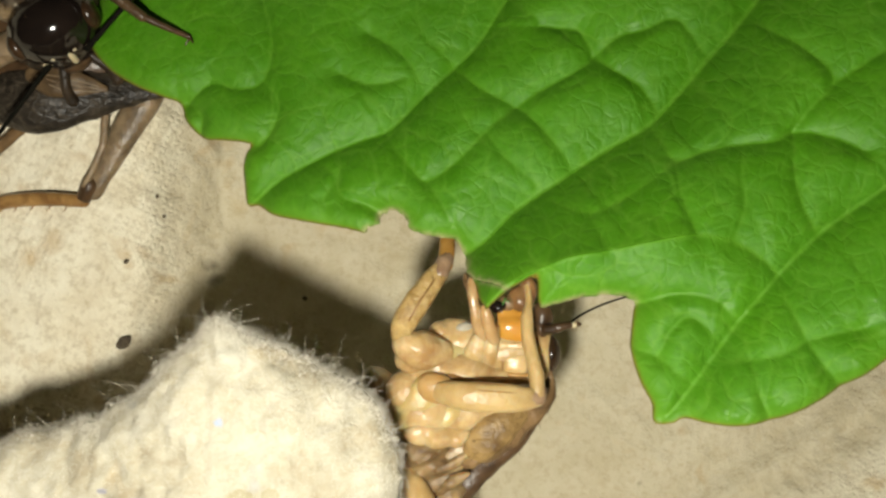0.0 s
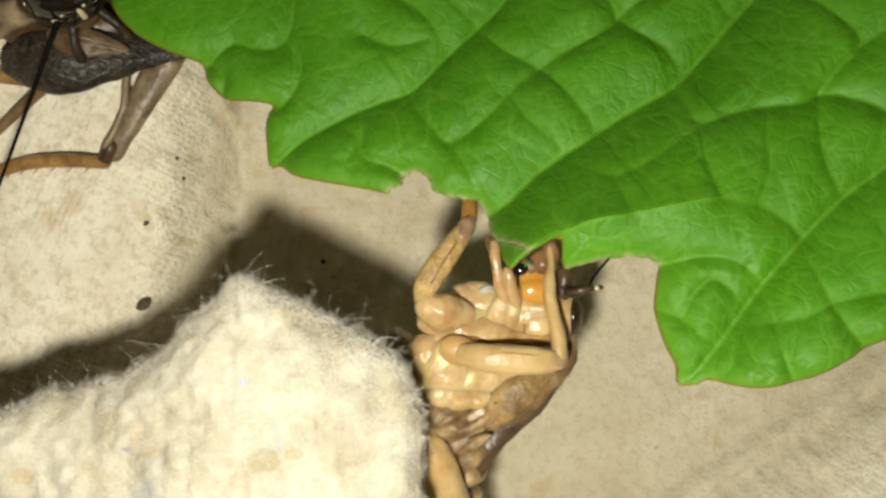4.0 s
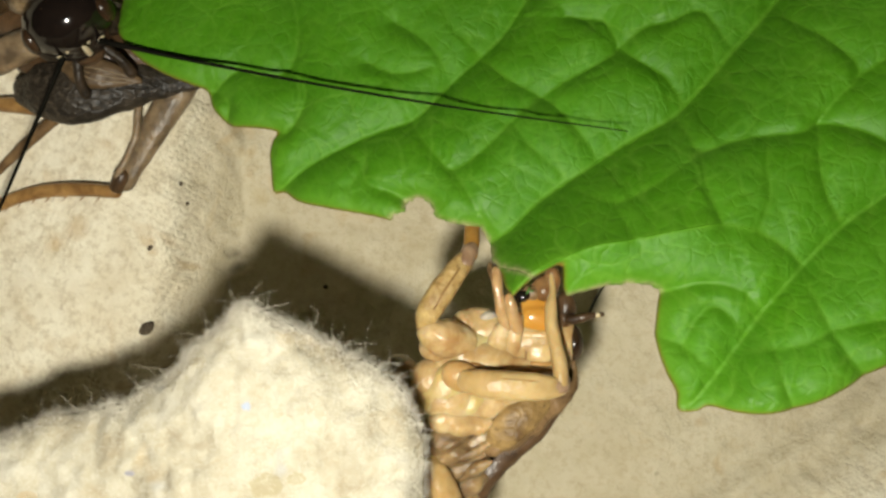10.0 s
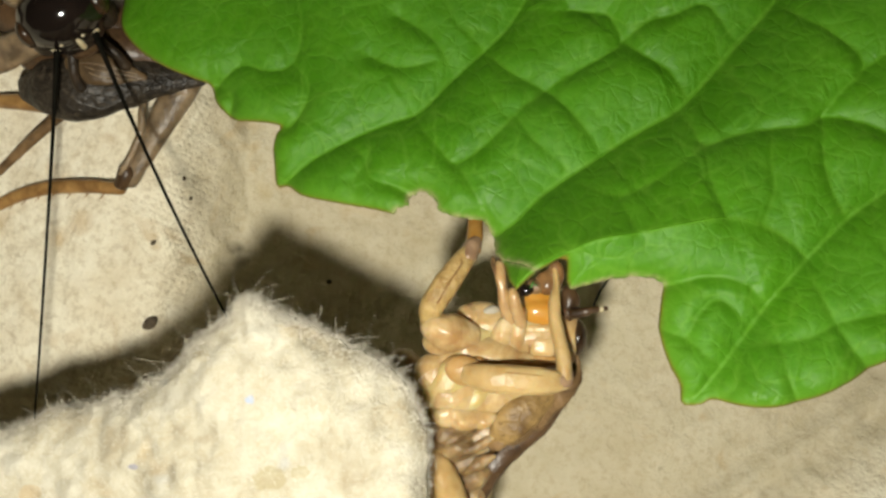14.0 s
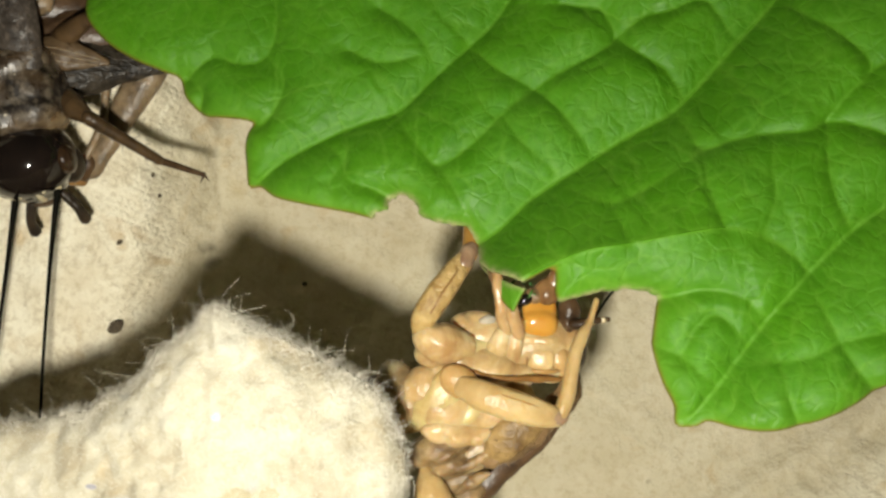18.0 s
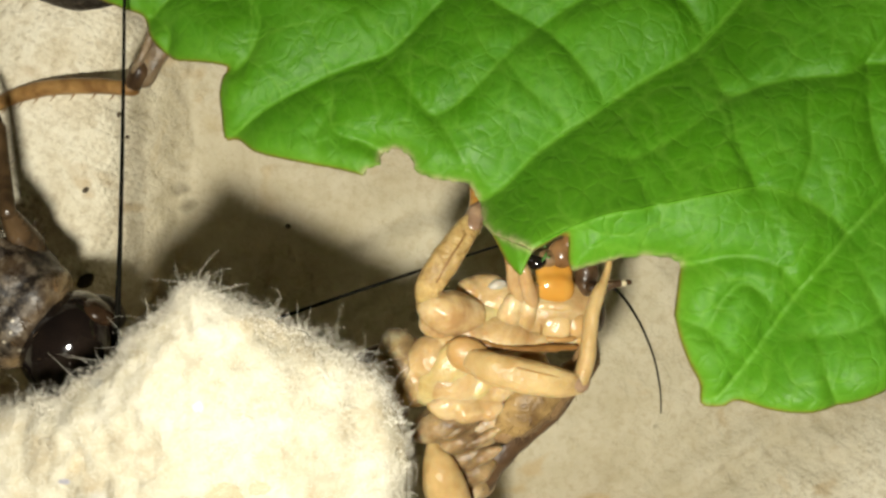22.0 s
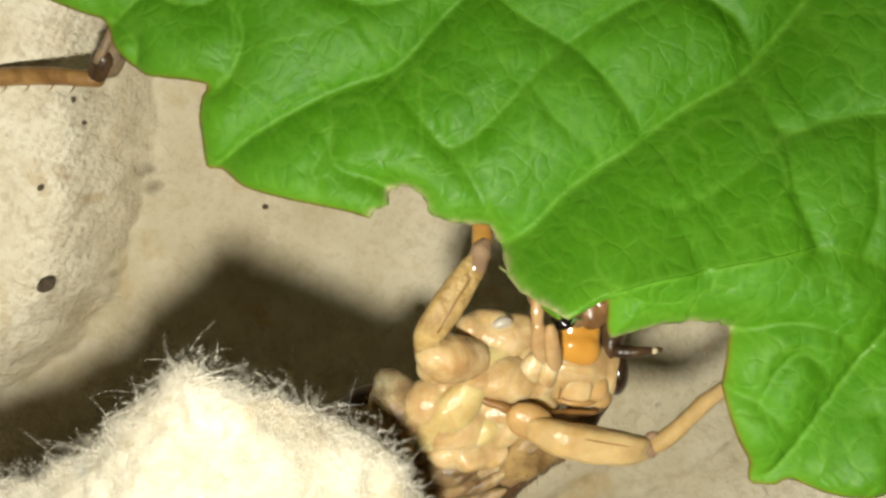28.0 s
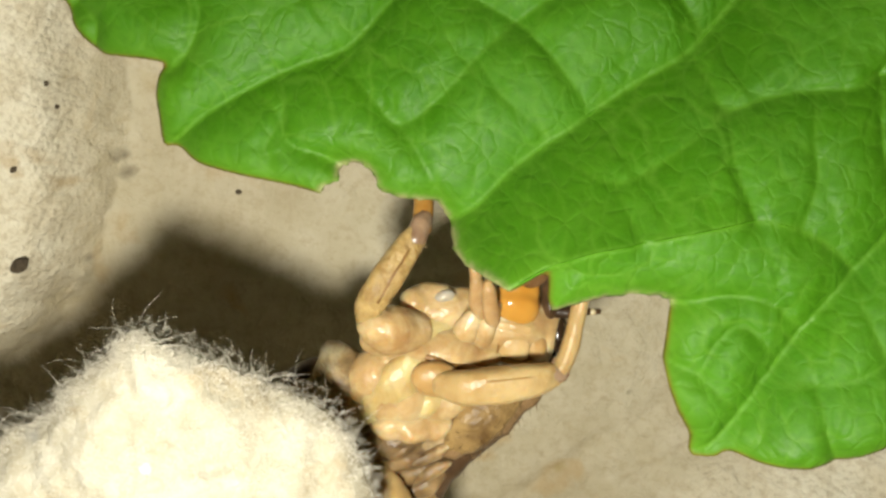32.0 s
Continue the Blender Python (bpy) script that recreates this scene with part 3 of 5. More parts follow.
RIGHT_LOBE = [(4.86, -2.43), (5.67, -1.78), (6.58, -1.27), (7.34, -0.91), (7.46, -1.48), (7.46, -2.31), (7.65, -2.87), (8.46, -2.73), (9.7, -2.4), (11.1, -2.18), (12.65, -2.24), (13.51, -2.62), (13.24, -3.49), (13.07, -4.86), (13.14, -6.21), (13.54, -7.52), (14.11, -8.65),
              (14.19, -9.62), (14.53, -9.86), (15.31, -9.75), (15.98, -9.44), (17.31, -9.66), (18.89, -9.71), (20.81, -9.34), (22.78, -8.53), (24.79, -7.44), (26.05, -6.78)]
FAR_SIDE = [(29.24, -4.47), (32.91, -0.98), (36.17, 4.88), (38.07, 13.01), (37.93, 22.89), (34.87, 32.65), (26.83, 40.55), (14.74, 44.78), (0.71, 43.92), (-11.81, 38.50)]
VEINS = [
    (1.6, 2.4, [(3.11, 0.33), (4.49, 1.34), (6.56, 3.32), (9.95, 5.57), (12.59, 7.27), (15.42, 8.85), (17.59, 11.06), (19.61, 13.34), (22.48, 16.53), (25.51, 20.65), (29.22, 27.04)]),
    (0.75, 1.6, [(-11.55, 4.10), (-10.79, 4.60), (-9.27, 5.78), (-7.14, 6.95), (-4.82, 8.00), (-2.29, 8.85), (-1.32, 9.56), (0.62, 11.56), (2.59, 13.39), (4.18, 15.01), (5.80, 17.52), (7.87, 20.92), (10.45, 25.74)]),
    (0.85, 1.6, [(14.59, -9.51), (15.46, -8.78), (17.66, -6.13), (19.54, -3.76), (22.07, -1.01), (24.74, 1.44), (27.56, 3.37), (31.61, 6.03)]),
    (0.95, 1.6, [(4.39, -2.68), (5.50, -1.60), (7.86, -0.40), (9.49, 0.22), (11.80, 0.58), (14.98, 1.22), (17.23, 1.50), (19.39, 1.03), (21.26, -0.14), (22.07, -1.01)]),
    (0.40, 0.9, [(2.59, 13.39), (4.50, 11.69), (6.76, 10.34), (8.24, 8.99), (9.65, 7.01), (10.33, 5.84)]),
    (0.40, 0.9, [(6.76, 10.34), (8.71, 11.67), (10.65, 12.69), (12.02, 13.76), (11.52, 15.23), (10.79, 15.87), (8.49, 16.15)]),
    (0.40, 0.9, [(12.02, 13.76), (14.01, 12.28), (15.08, 11.46), (16.04, 9.83)]),
    (0.45, 1.0, [(15.42, 8.85), (16.02, 7.47), (16.63, 6.30), (18.62, 6.95), (20.74, 7.26), (22.83, 7.48), (23.92, 7.99), (25.92, 7.71), (28.05, 6.65)]),
    (0.40, 1.0, [(22.46, 16.32), (23.74, 15.02), (25.02, 13.94), (26.55, 12.27), (26.73, 11.08), (25.54, 9.95), (24.35, 8.63), (23.92, 7.99)]),
    (0.35, 0.9, [(26.73, 11.08), (28.93, 12.58), (31.61, 14.07)]),
    (0.30, 0.8, [(16.63, 6.30), (16.60, 4.04), (17.23, 1.50)]),
    (0.30, 0.8, [(23.92, 7.99), (23.56, 5.06), (23.94, 2.87), (24.74, 1.44)]),
    (0.30, 0.8, [(12.02, 13.76), (13.81, 15.16), (15.34, 15.53), (17.65, 16.29), (19.31, 13.97)]),
    (0.30, 0.9, [(-2.29, 8.85), (-1.31, 7.36), (-0.46, 6.35), (0.61, 5.36), (2.51, 6.51), (4.64, 8.66), (6.76, 10.34)]),
    (0.30, 0.9, [(0.61, 5.36), (1.73, 3.61), (3.11, 0.59)]),
    (0.28, 0.9, [(-11.30, 19.43), (-10.39, 15.86), (-10.90, 12.87), (-12.60, 12.28), (-14.69, 12.74), (-16.45, 11.30)]),
    (0.25, 0.8, [(-10.90, 12.87), (-9.69, 11.17), (-10.20, 9.11), (-10.96, 8.09)]),
    (0.35, 0.9, [(-16.41, 11.39), (-15.35, 10.44), (-15.46, 8.99)]),
    (0.30, 0.7, [(-7.14, 6.95), (-5.54, 5.82), (-5.13, 4.44), (-3.57, 3.84), (-2.62, 3.45)]),
    (0.25, 0.7, [(-5.54, 5.43), (-6.28, 4.25), (-6.08, 3.67)]),
    (0.32, 0.8, [(13.11, -5.26), (14.57, -5.85), (15.64, -6.82), (16.61, -7.52)]),
    (0.30, 0.7, [(14.57, -5.85), (15.36, -4.32), (16.67, -3.45), (18.35, -5.12)]),
    (0.30, 0.8, [(16.11, -9.47), (17.11, -8.42), (17.50, -6.39)]),
    (0.30, 0.8, [(20.65, -9.35), (19.94, -7.39), (19.74, -5.43), (19.35, -3.97)]),
    (0.28, 0.8, [(24.79, -7.44), (23.47, -5.70), (22.49, -3.39), (21.86, -1.18)]),
    (0.25, 0.7, [(4.64, 8.66), (5.92, 6.78), (7.55, 5.30), (8.44, 4.59)]),
    (0.25, 0.7, [(7.86, -0.40), (8.48, 1.51), (7.67, 3.57)]),
    (0.25, 0.7, [(19.39, 1.03), (20.30, 3.26), (20.33, 5.11), (20.74, 7.26)]),
    (0.28, 0.8, [(17.66, -6.13), (20.93, -5.74), (23.28, -4.72), (26.46, -4.02)]),
    (0.28, 0.8, [(19.54, -3.76), (18.03, -2.41), (16.06, -2.08), (13.65, -2.62)]),
    (0.28, 0.8, [(16.63, 6.30), (13.45, 4.08), (10.89, 2.98), (8.06, 4.14)]),
    (0.24, 0.7, [(11.80, 0.58), (10.89, 2.98)]),
    (0.24, 0.7, [(-3.37, 16.09), (-0.95, 14.31), (0.62, 11.56)]),
    (0.24, 0.7, [(-5.33, 13.16), (-3.31, 12.27), (-0.94, 12.63)]),
    (0.22, 0.7, [(18.97, 6.95), (20.22, 8.93), (18.37, 11.76)]),
]


def near_line(px, py, line):
    """Distance to a line and the side of it: positive on its left."""
    best, turn = np.full(px.shape, 1e9), np.zeros(px.shape)
    for a, b in zip(line, line[1:]):
        e = b - a
        t = np.clip(((px - a[0]) * e[0] + (py - a[1]) * e[1]) / (e @ e + 1e-12), 0, 1)
        d = np.hypot(px - a[0] - t * e[0], py - a[1] - t * e[1])
        turn = np.where(d < best, e[0] * (py - a[1]) - e[1] * (px - a[0]), turn)
        best = np.minimum(best, d)
    return best, turn


def cells(px, py, size, seed):
    """Distance from the joints of a net of irregular cells, over the cell size."""
    rnd = np.random.RandomState(seed)
    ix, iy = np.floor(px / size).astype(int), np.floor(py / size).astype(int)
    ox, oy = rnd.rand(256, 256), rnd.rand(256, 256)
    f1, f2 = np.full(px.shape, 9.0), np.full(px.shape, 9.0)
    for dx in (-1, 0, 1):
        for dy in (-1, 0, 1):
            cx, cy = ix + dx, iy + dy
            d = np.hypot(cx + ox[cx % 256, cy % 256] - px / size, cy + oy[cx % 256, cy % 256] - py / size)
            f2 = np.minimum(f2, np.maximum(f1, d))
            f1 = np.minimum(f1, d)
    return f2 - f1


GNAWED = BITES[:-3] + [(3.62, -1.09), (4.1, -1.22), (4.63, -1.28), (5.2, -1.5), (5.62, -1.80)]  # once the tip is bitten off
TIP = [(3.24, -0.62), (3.60, -1.13), (4.1, -1.26), (4.63, -1.32), (5.2, -1.54), (5.60, -1.84), (4.86, -2.43), (4.28, -2.94), (3.86, -2.33), (3.68, -1.43)]


def build_leaf():
    rnd = random.Random(77)

    def ragged(pts, n, by):
        return [p + np.array([rnd.gauss(0, by), rnd.gauss(0, by)]) for p in smooth_line(pts, n)]

    gnawed, rim = ragged(GNAWED, 5, 0.05), ragged(RIGHT_LOBE[6:12], 5, 0.04)
    left, right, far = smooth_line(LEFT_MARGIN, 5), smooth_line(RIGHT_LOBE[11:], 5), smooth_line(FAR_SIDE, 6)
    rest = rim[:-1] + right + far
    whole = [(float(p[0]), float(p[1])) for p in left + smooth_line(BITES, 4) + smooth_line(RIGHT_LOBE[:7], 5)[:-1] + rest]
    eaten = [(float(p[0]), float(p[1])) for p in left + gnawed + smooth_line(RIGHT_LOBE[1:7], 5)[:-1] + rest]
    lines = [(depth, width, smooth_line(pts, 4)) for depth, width, pts in VEINS]

    def surface(px, py, rim_far):
        z = leaf_plane(px, py)
        sink = np.zeros(px.shape)
        for j, (depth, width, line) in enumerate(lines):
            d, turn = near_line(px, py, line)
            w, deep = 0.4 + 0.95 * width, 0.4 + 1.9 * depth
            if j == 3:  # a vein on a crest: long slope above it, short below
                z = z + (1.5 + 2.0 * np.clip((13 - px) / 7, 0, 1)) * np.exp(-d / np.where(turn > 0, 3.2, 2.4)) * np.clip(1 - (px - 14) / 10, 0, 1)
                deep = deep * np.clip((px - 14) / 10, 0, 1)
            if j == 0:  # the midrib: steep on one side, a long slope on the other
                w, deep = np.where(turn < 0, 4.0, 2.4), 2.2 + 0.8 * np.clip((9 - px) / 6, 0, 1)
                z = z + np.where(turn < 0, 0.62 * d * np.exp(-d / 4.5), 0)
            elif depth > 0.25 and j != 3:  # the panel beyond each vein starts low and rises slowly
                z = z + np.where(turn < 0, 0.27, -0.04) * min(1, depth * 1.5) * d * np.exp(-d / 1.7)
            sink = sink + (deep * np.exp(-d / w)) ** 3
        sink = np.cbrt(sink)
        wx, wy = px + 0.2 * waves(px, py, 1.3, 35, 2), py + 0.2 * waves(px, py, 1.3, 36, 2)
        joint = cells(wx, wy, 2.9, 5)
        net = 0.055 * np.minimum(joint / 0.25, 1)
        return z - sink + net + 0.04 * waves(px, py, 1.5, 31, 3) - 1.2 * np.exp(-rim_far / 0.9), joint

    leaf = tagged(new("leaf"), "bright green lobed leaf with a gnawed edge and sunken veins", "leaf")

    def piece(name, poly, xs, ys, step, label="", pivot=(0, 0, 0)):
        gx, gy = np.meshgrid(xs, ys)
        d = outside(gx, gy, poly)
        # keep every cell that reaches inside, its outer corners pulled onto the outline
        inner = d < 0
        ok = inner[:-1, :-1] | inner[1:, :-1] | inner[:-1, 1:] | inner[1:, 1:]
        used = np.zeros(gx.shape, bool)
        for sl in ((slice(None, -1), slice(None, -1)), (slice(1, None), slice(None, -1)), (slice(None, -1), slice(1, None)), (slice(1, None), slice(1, None))):
            used[sl] |= ok
        seg_a = np.array(poly)
        e = np.roll(seg_a, -1, 0) - seg_a
        for r, c in np.argwhere(used & ((d > -0.2 * step))):
            p = np.array([gx[r, c], gy[r, c]])
            t = np.clip(((p - seg_a) * e).sum(1) / ((e * e).sum(1) + 1e-12), 0, 1)
            q = seg_a + e * t[:, None]
            gx[r, c], gy[r, c] = q[np.argmin(((q - p) ** 2).sum(1))]
        ux, uy = gx[used], gy[used]
        edge = np.maximum(-outside(ux, uy, whole), 0)
        z, joint = surface(ux, uy, edge)
        vein = np.exp(-(joint / 0.05) ** 2) * 0.2
        for depth, width, line in lines:
            vein = np.maximum(vein, np.exp(-(near_line(ux, uy, line)[0] / (0.07 + 0.08 * depth)) ** 2) * min(1.0, 0.5 + 0.5 * depth))
        gnaw = np.minimum(near_line(ux, uy, gnawed)[0], near_line(ux, uy, rim)[0])
        bite = np.exp(-(gnaw / 0.2) ** 2)
        margin = np.exp(-(edge / 0.12) ** 2) * (1 - bite)
        idx = -np.ones(gx.shape, int)
        idx[used] = np.arange(used.sum())
        co = (np.stack([ux, uy, z], -1) - np.array(pivot)) * MM
        rr, cc = np.nonzero(ok)
        quads = np.stack([idx[rr, cc], idx[rr, cc + 1], idx[rr + 1, cc + 1], idx[rr + 1, cc]], -1)
        q = co[quads]
        area = np.linalg.norm(np.cross(q[:, 2] - q[:, 0], q[:, 3] - q[:, 1]), axis=1) / 2
        quads = quads[area > 0.22 * (step * MM) ** 2]
        me = bpy.data.meshes.new(name)
        me.from_pydata(co.tolist(), [], quads.tolist())
        for key, values in (("vein", vein), ("margin", margin), ("bite", bite), ("band", np.exp(-edge / 0.7))):
            at = me.attributes.new(key, "FLOAT", "POINT")
            at.data.foreach_set("value", values.astype(np.float32))
        me.polygons.foreach_set("use_smooth", np.ones(len(me.polygons), bool))
        me.materials.append(LEAF)
        ob = new(name, me)
        ob.parent, ob.location = leaf, Vector(pivot) * MM
        if label:
            tagged(ob, label=label)
        sol = ob.modifiers.new("thickness", "SOLIDIFY")
        sol.thickness, sol.offset = 0.00022, -1
        return ob

    piece("blade", eaten, np.arange(-34, 46, 0.16), np.arange(-16, 48, 0.16), 0.16)
    tip = piece("bitten_tip", TIP, np.arange(3, 6, 0.1), np.arange(-3.2, -0.2, 0.1), 0.1, "small green tip that is bitten off", (4.5, -1.8, 30.0))
    # the main veins as ribs of their own, sunk into the blade
    for depth, width, pts in VEINS:
        if depth < 0.7:
            continue
        line = smooth_line(pts, 4)
        lx, ly = np.array([p[0] for p in line]), np.array([p[1] for p in line])
        inside = outside(lx, ly, eaten)
        lz, _ = surface(lx, ly, np.maximum(-outside(lx, ly, whole), 0))
        r = 0.045 + 0.025 * min(depth, 1.2)
        rib = [(x, y, h - r * 0.62, r) for x, y, h, f in zip(lx, ly, lz, inside) if f < -0.15]
        part("vein", loft(bmesh.new(), rib, seg=8, step=1), VEIN, leaf, "pale green vein")
    return tip


SHRED = chitin("chewed_leaf", (0.02, 0.06, 0.01), (0.06, 0.16, 0.03), 0.4, 900)
VEIN = chitin("leaf_vein", (0.052, 0.185, 0.004), (0.085, 0.24, 0.010), 0.65, 900, 0.0, 0.3, 0.12)
LEAF_TIP = build_leaf()


THIGH = chitin("translucent_thigh", (0.085, 0.058, 0.032), (0.27, 0.195, 0.115), 0.36, 620, 0.25, 0.7, 0.32)
FOLD = chitin("wing_fold", (0.045, 0.028, 0.014), (0.14, 0.09, 0.045), 0.4, 500, 0.0, 0.6, 0.25)
THREAD = chitin("antenna_thread", (0.002, 0.002, 0.001), (0.006, 0.005, 0.003), 0.85, 900)
THREAD.node_tree.nodes["Principled BSDF"].inputs["Specular IOR Level"].default_value = 0.08
def wing_material(name, dark, light, rough, size):
    m = Mat(name, rough, Specular_IOR_Level=0.22)
    net = m.voronoi(size, "DISTANCE_TO_EDGE", m.stretch(0.8, 1.3, 1.0))
    c = m.ramp(m.noise(300, 4, 0.6, 0.5), (0.35, dark), (0.7, light))
    c = m.mix(m.math("MULTIPLY", m.ramp(net, (0.02, 1.0), (0.1, 0.0)), 0.15), c, tuple(1.6 * a for a in light))
    c = m.mix(m.math("MULTIPLY", m.ramp(m.noise(2200, 3, 0.7), (0.5, 0.0), (0.7, 1.0)), 0.5), c, tuple(2.6 * a for a in light))
    m.color(c)
    m.bump(m.ramp(net, (0.0, 1.0), (0.2, 0.0)), 0.3, 0.00015).bump(m.noise(1500, 3), 0.6, 0.0002)
    return m.m


WING = wing_material("wing_case", (0.010, 0.008, 0.006), (0.042, 0.033, 0.023), 0.42, 1500)
SMOKY = wing_material("smoky_wing", (0.014, 0.011, 0.009), (0.058, 0.046, 0.036), 0.36, 500)


# ---- the pale cricket at the leaf's edge, its underside turned up ----
def build_feeding_cricket():
    o = Vector((3.0, -8.0, 25.0))
    c = tagged(new("feeding_cricket"), "tan cricket showing its pale underside, gnawing the leaf", "cricket")
    c.location = o * MM

    def add(name, bm, mat, label="", pivot=None, parent=c, base=o):
        bmesh.ops.translate(bm, verts=bm.verts, vec=-base * MM)
        return part(name, bm, mat, parent, label, None if pivot is None else tuple(Vector(pivot) - base))

    def B(*lumps, **k):
        bm = bmesh.new()
        for lump in lumps:
            blob(bm, *lump, **k)
        return bm

    def L(pts, **k):
        return loft(bmesh.new(), pts, **k)

    head = flesh(add("head", B(((6.2, -6.2, 24.2), (2.8, 2.3, 1.8)), ((8.2, -6.4, 23.9), (1.25, 1.9, 1.5)), ((4.5, -6.5, 24.8), (1.7, 1.8, 1.2)), ((7.2, -7.6, 24.2), (1.6, 1.2, 1.3)), rough=0.1), FLESH), soft=4)
    flesh(add("face_plate", B(((6.41, -4.75, 25.35), (1.2, 0.95, 0.8), (0, 0, -5)), ((6.2, -3.85, 25.2), (0.9, 0.8, 0.6)), ((6.9, -3.9, 25.1), (0.7, 0.8, 0.6)), rough=0.08, power=0.8), ORANGE, "glossy orange face plate", parent=head), soft=4)
    flesh(add("clypeus", B(((6.35, -5.85, 25.25), (1.4, 0.5, 0.75), (0, 0, -3)), rough=0.06, power=0.7), CREAM, "narrow cream band below the face plate", parent=head), soft=2)
    flesh(add("cheek_plate", B(((6.55, -7.0, 25.2), (0.95, 0.8, 0.8), (0, 0, -4)), rough=0.06, power=0.6), CREAM, "squarish cream cheek plate", parent=head), soft=2)
    flesh(add("cheek_plate", B(((7.75, -7.0, 24.9), (0.75, 0.9, 0.85), (0, 0, 6)), ((7.95, -7.7, 24.5), (0.9, 0.8, 0.85)), rough=0.06, power=0.8), HONEY, "honey-coloured rounded cheek", parent=head), soft=3)
    add("cheek_rim", L([(5.6, -7.75, 25.5, 0.12), (6.4, -7.82, 25.75, 0.17), (7.3, -7.85, 25.55, 0.17), (8.1, -7.7, 25.0, 0.12)], seg=8), AMBER, "amber lower rim of the cheek", parent=head)
    add("plate_seam", L([(5.55, -6.4, 25.75, 0.05), (5.62, -7.0, 25.85, 0.06), (5.6, -7.6, 25.7, 0.05)], seg=6), SEAM, parent=head)
    add("plate_seam", L([(7.35, -6.2, 25.5, 0.04), (7.3, -6.9, 25.65, 0.05), (7.35, -7.6, 25.5, 0.04)], seg=6), SEAM, parent=head)
    flesh(add("lip", B(((6.95, -2.7, 25.5), (1.0, 0.9, 0.6), (0, 0, 25)), ((7.45, -2.0, 25.6), (0.6, 0.9, 0.5), (0, 0, 15)), rough=0.12), LIPBROWN, "reddish-brown pointed lip", parent=head))
    flesh(add("mandible", B(((5.39, -3.29, 25.9), (0.55, 0.42, 0.4), (0, 0, 35)), ((4.98, -3.03, 25.8), (0.45, 0.36, 0.35)), rough=0.12), BLACK, "black mandible", parent=head))
    flesh(add("mandible", B(((6.0, -3.0, 25.6), (0.6, 0.55, 0.45), (0, 0, -45)), rough=0.1), LEGBROWN, parent=head))
    for lobe in ([(4.75, -7.4, 25.3, 0.45), (4.75, -6.5, 25.8, 0.58), (4.9, -5.6, 26.0, 0.5), (5.15, -4.7, 26.0, 0.36)],
                 [(3.75, -7.3, 25.4, 0.6), (3.72, -6.4, 25.75, 0.75), (4.0, -5.5, 25.9, 0.6)]):
        add("maxilla", L(lobe, seg=14, rough=0.08, flat=0.75), FLESH, "soft tan jaw lobe", parent=head)
    rnd = random.Random(14)
    crumb = bmesh.new()
    for _ in range(6):
        p = Vector((5.11, -2.44, 26.2)) + Vector((rnd.gauss(0, 0.45), rnd.gauss(0, 0.3), rnd.uniform(-0.3, 0.2)))
        q = p + Vector((rnd.gauss(0, 0.3), rnd.gauss(0, 0.35), rnd.gauss(0, 0.15)))
        loft(crumb, [(*p, 0.04), (*(p * 0.5 + q * 0.5), 0.11), (*q, 0.03)], seg=5, step=2, flat=0.4, rough=0.06)
    add("leaf_shreds", crumb, SHRED, "chewed green leaf shreds at the mouth", parent=head)
    add("compound_eye", B(((9.0, -6.5, 24.1), (0.7, 1.3, 1.15), (0, 0, 4)), seg=24), EYE, "dark brown oval eye", parent=head)
    flesh(add("eye_rim", B(((8.45, -3.9, 24.6), (0.7, 1.0, 0.8), (0, 0, 8)), ((8.3, -4.7, 24.6), (0.6, 0.9, 0.8)), rough=0.15), BROWN, parent=head))
    for joints in ([(4.3, -5.3, 26.0, 0.40), (4.0, -4.3, 26.5, 0.46), (3.8, -3.35, 26.75, 0.40), (3.72, -3.05, 26.78, 0.33)], [(3.72, -3.15, 26.78, 0.33), (3.62, -2.3, 26.75, 0.36), (3.55, -1.4, 26.5, 0.27)],
                   [(5.05, -5.5, 26.2, 0.40), (4.75, -4.5, 26.7, 0.44), (4.5, -3.6, 26.9, 0.38), (4.42, -3.3, 26.9, 0.31)]):
        add("palp", hairs(L(joints, seg=12, rough=0.06, flat=0.8), joints, 16, 0.14, 0.012, 12), PALP, "translucent tan mouth feeler", parent=head)
    palp = [(3.43, -2.02, 26.2) + (0.24,), (3.29, -1.49, 26.0) + (0.26,), (3.18, -1.03, 25.8) + (0.16,)]
    add("palp", L(palp, seg=10, rough=0.08), LEGBROWN, "brown tip of the mouth feeler", parent=head)
    add("throat_seam", L([(1.06, -7.41, 26.4) + (0.16,), (2.12, -7.84, 26.7) + (0.24,), (3.64, -8.15, 26.6) + (0.26,), (5.56, -8.26, 26.3) + (0.24,), (7.72, -8.33, 25.6) + (0.18,)], seg=10, rough=0.12), SEAM, "amber-brown seam under the head", parent=head)
    add("antenna_base", L([(8.62, -4.81, 25.4) + (0.36,), (9.36, -4.68, 25.7) + (0.34,), (9.8, -4.56, 25.8) + (0.26,), (10.34, -4.48, 25.8) + (0.20,), (10.81, -4.45, 25.7) + (0.17,)], seg=10), BROWN, "dark ringed stub of the antenna", parent=head)
    add("antenna_ring", L([(10.38, -4.48, 25.8) + (0.21,), (10.49, -4.48, 25.8) + (0.21,)], seg=10, step=1), PALE, "pale ring", parent=head)
    tip = (9.83, -4.65, 25.6)
    whip = [(9.83, -4.65, 25.6) + (0.10,), (10.74, -5.73, 25.4) + (0.085,), (11.61, -7.29, 25.2) + (0.075,), (12.34, -9.24, 25.0) + (0.065,), (12.71, -11.2, 24.8) + (0.055,), (12.78, -12.78, 24.6) + (0.035,)]
    antenna = add("antenna", L(whip, seg=6), THREAD, "thin dark whip of the antenna", pivot=tip)

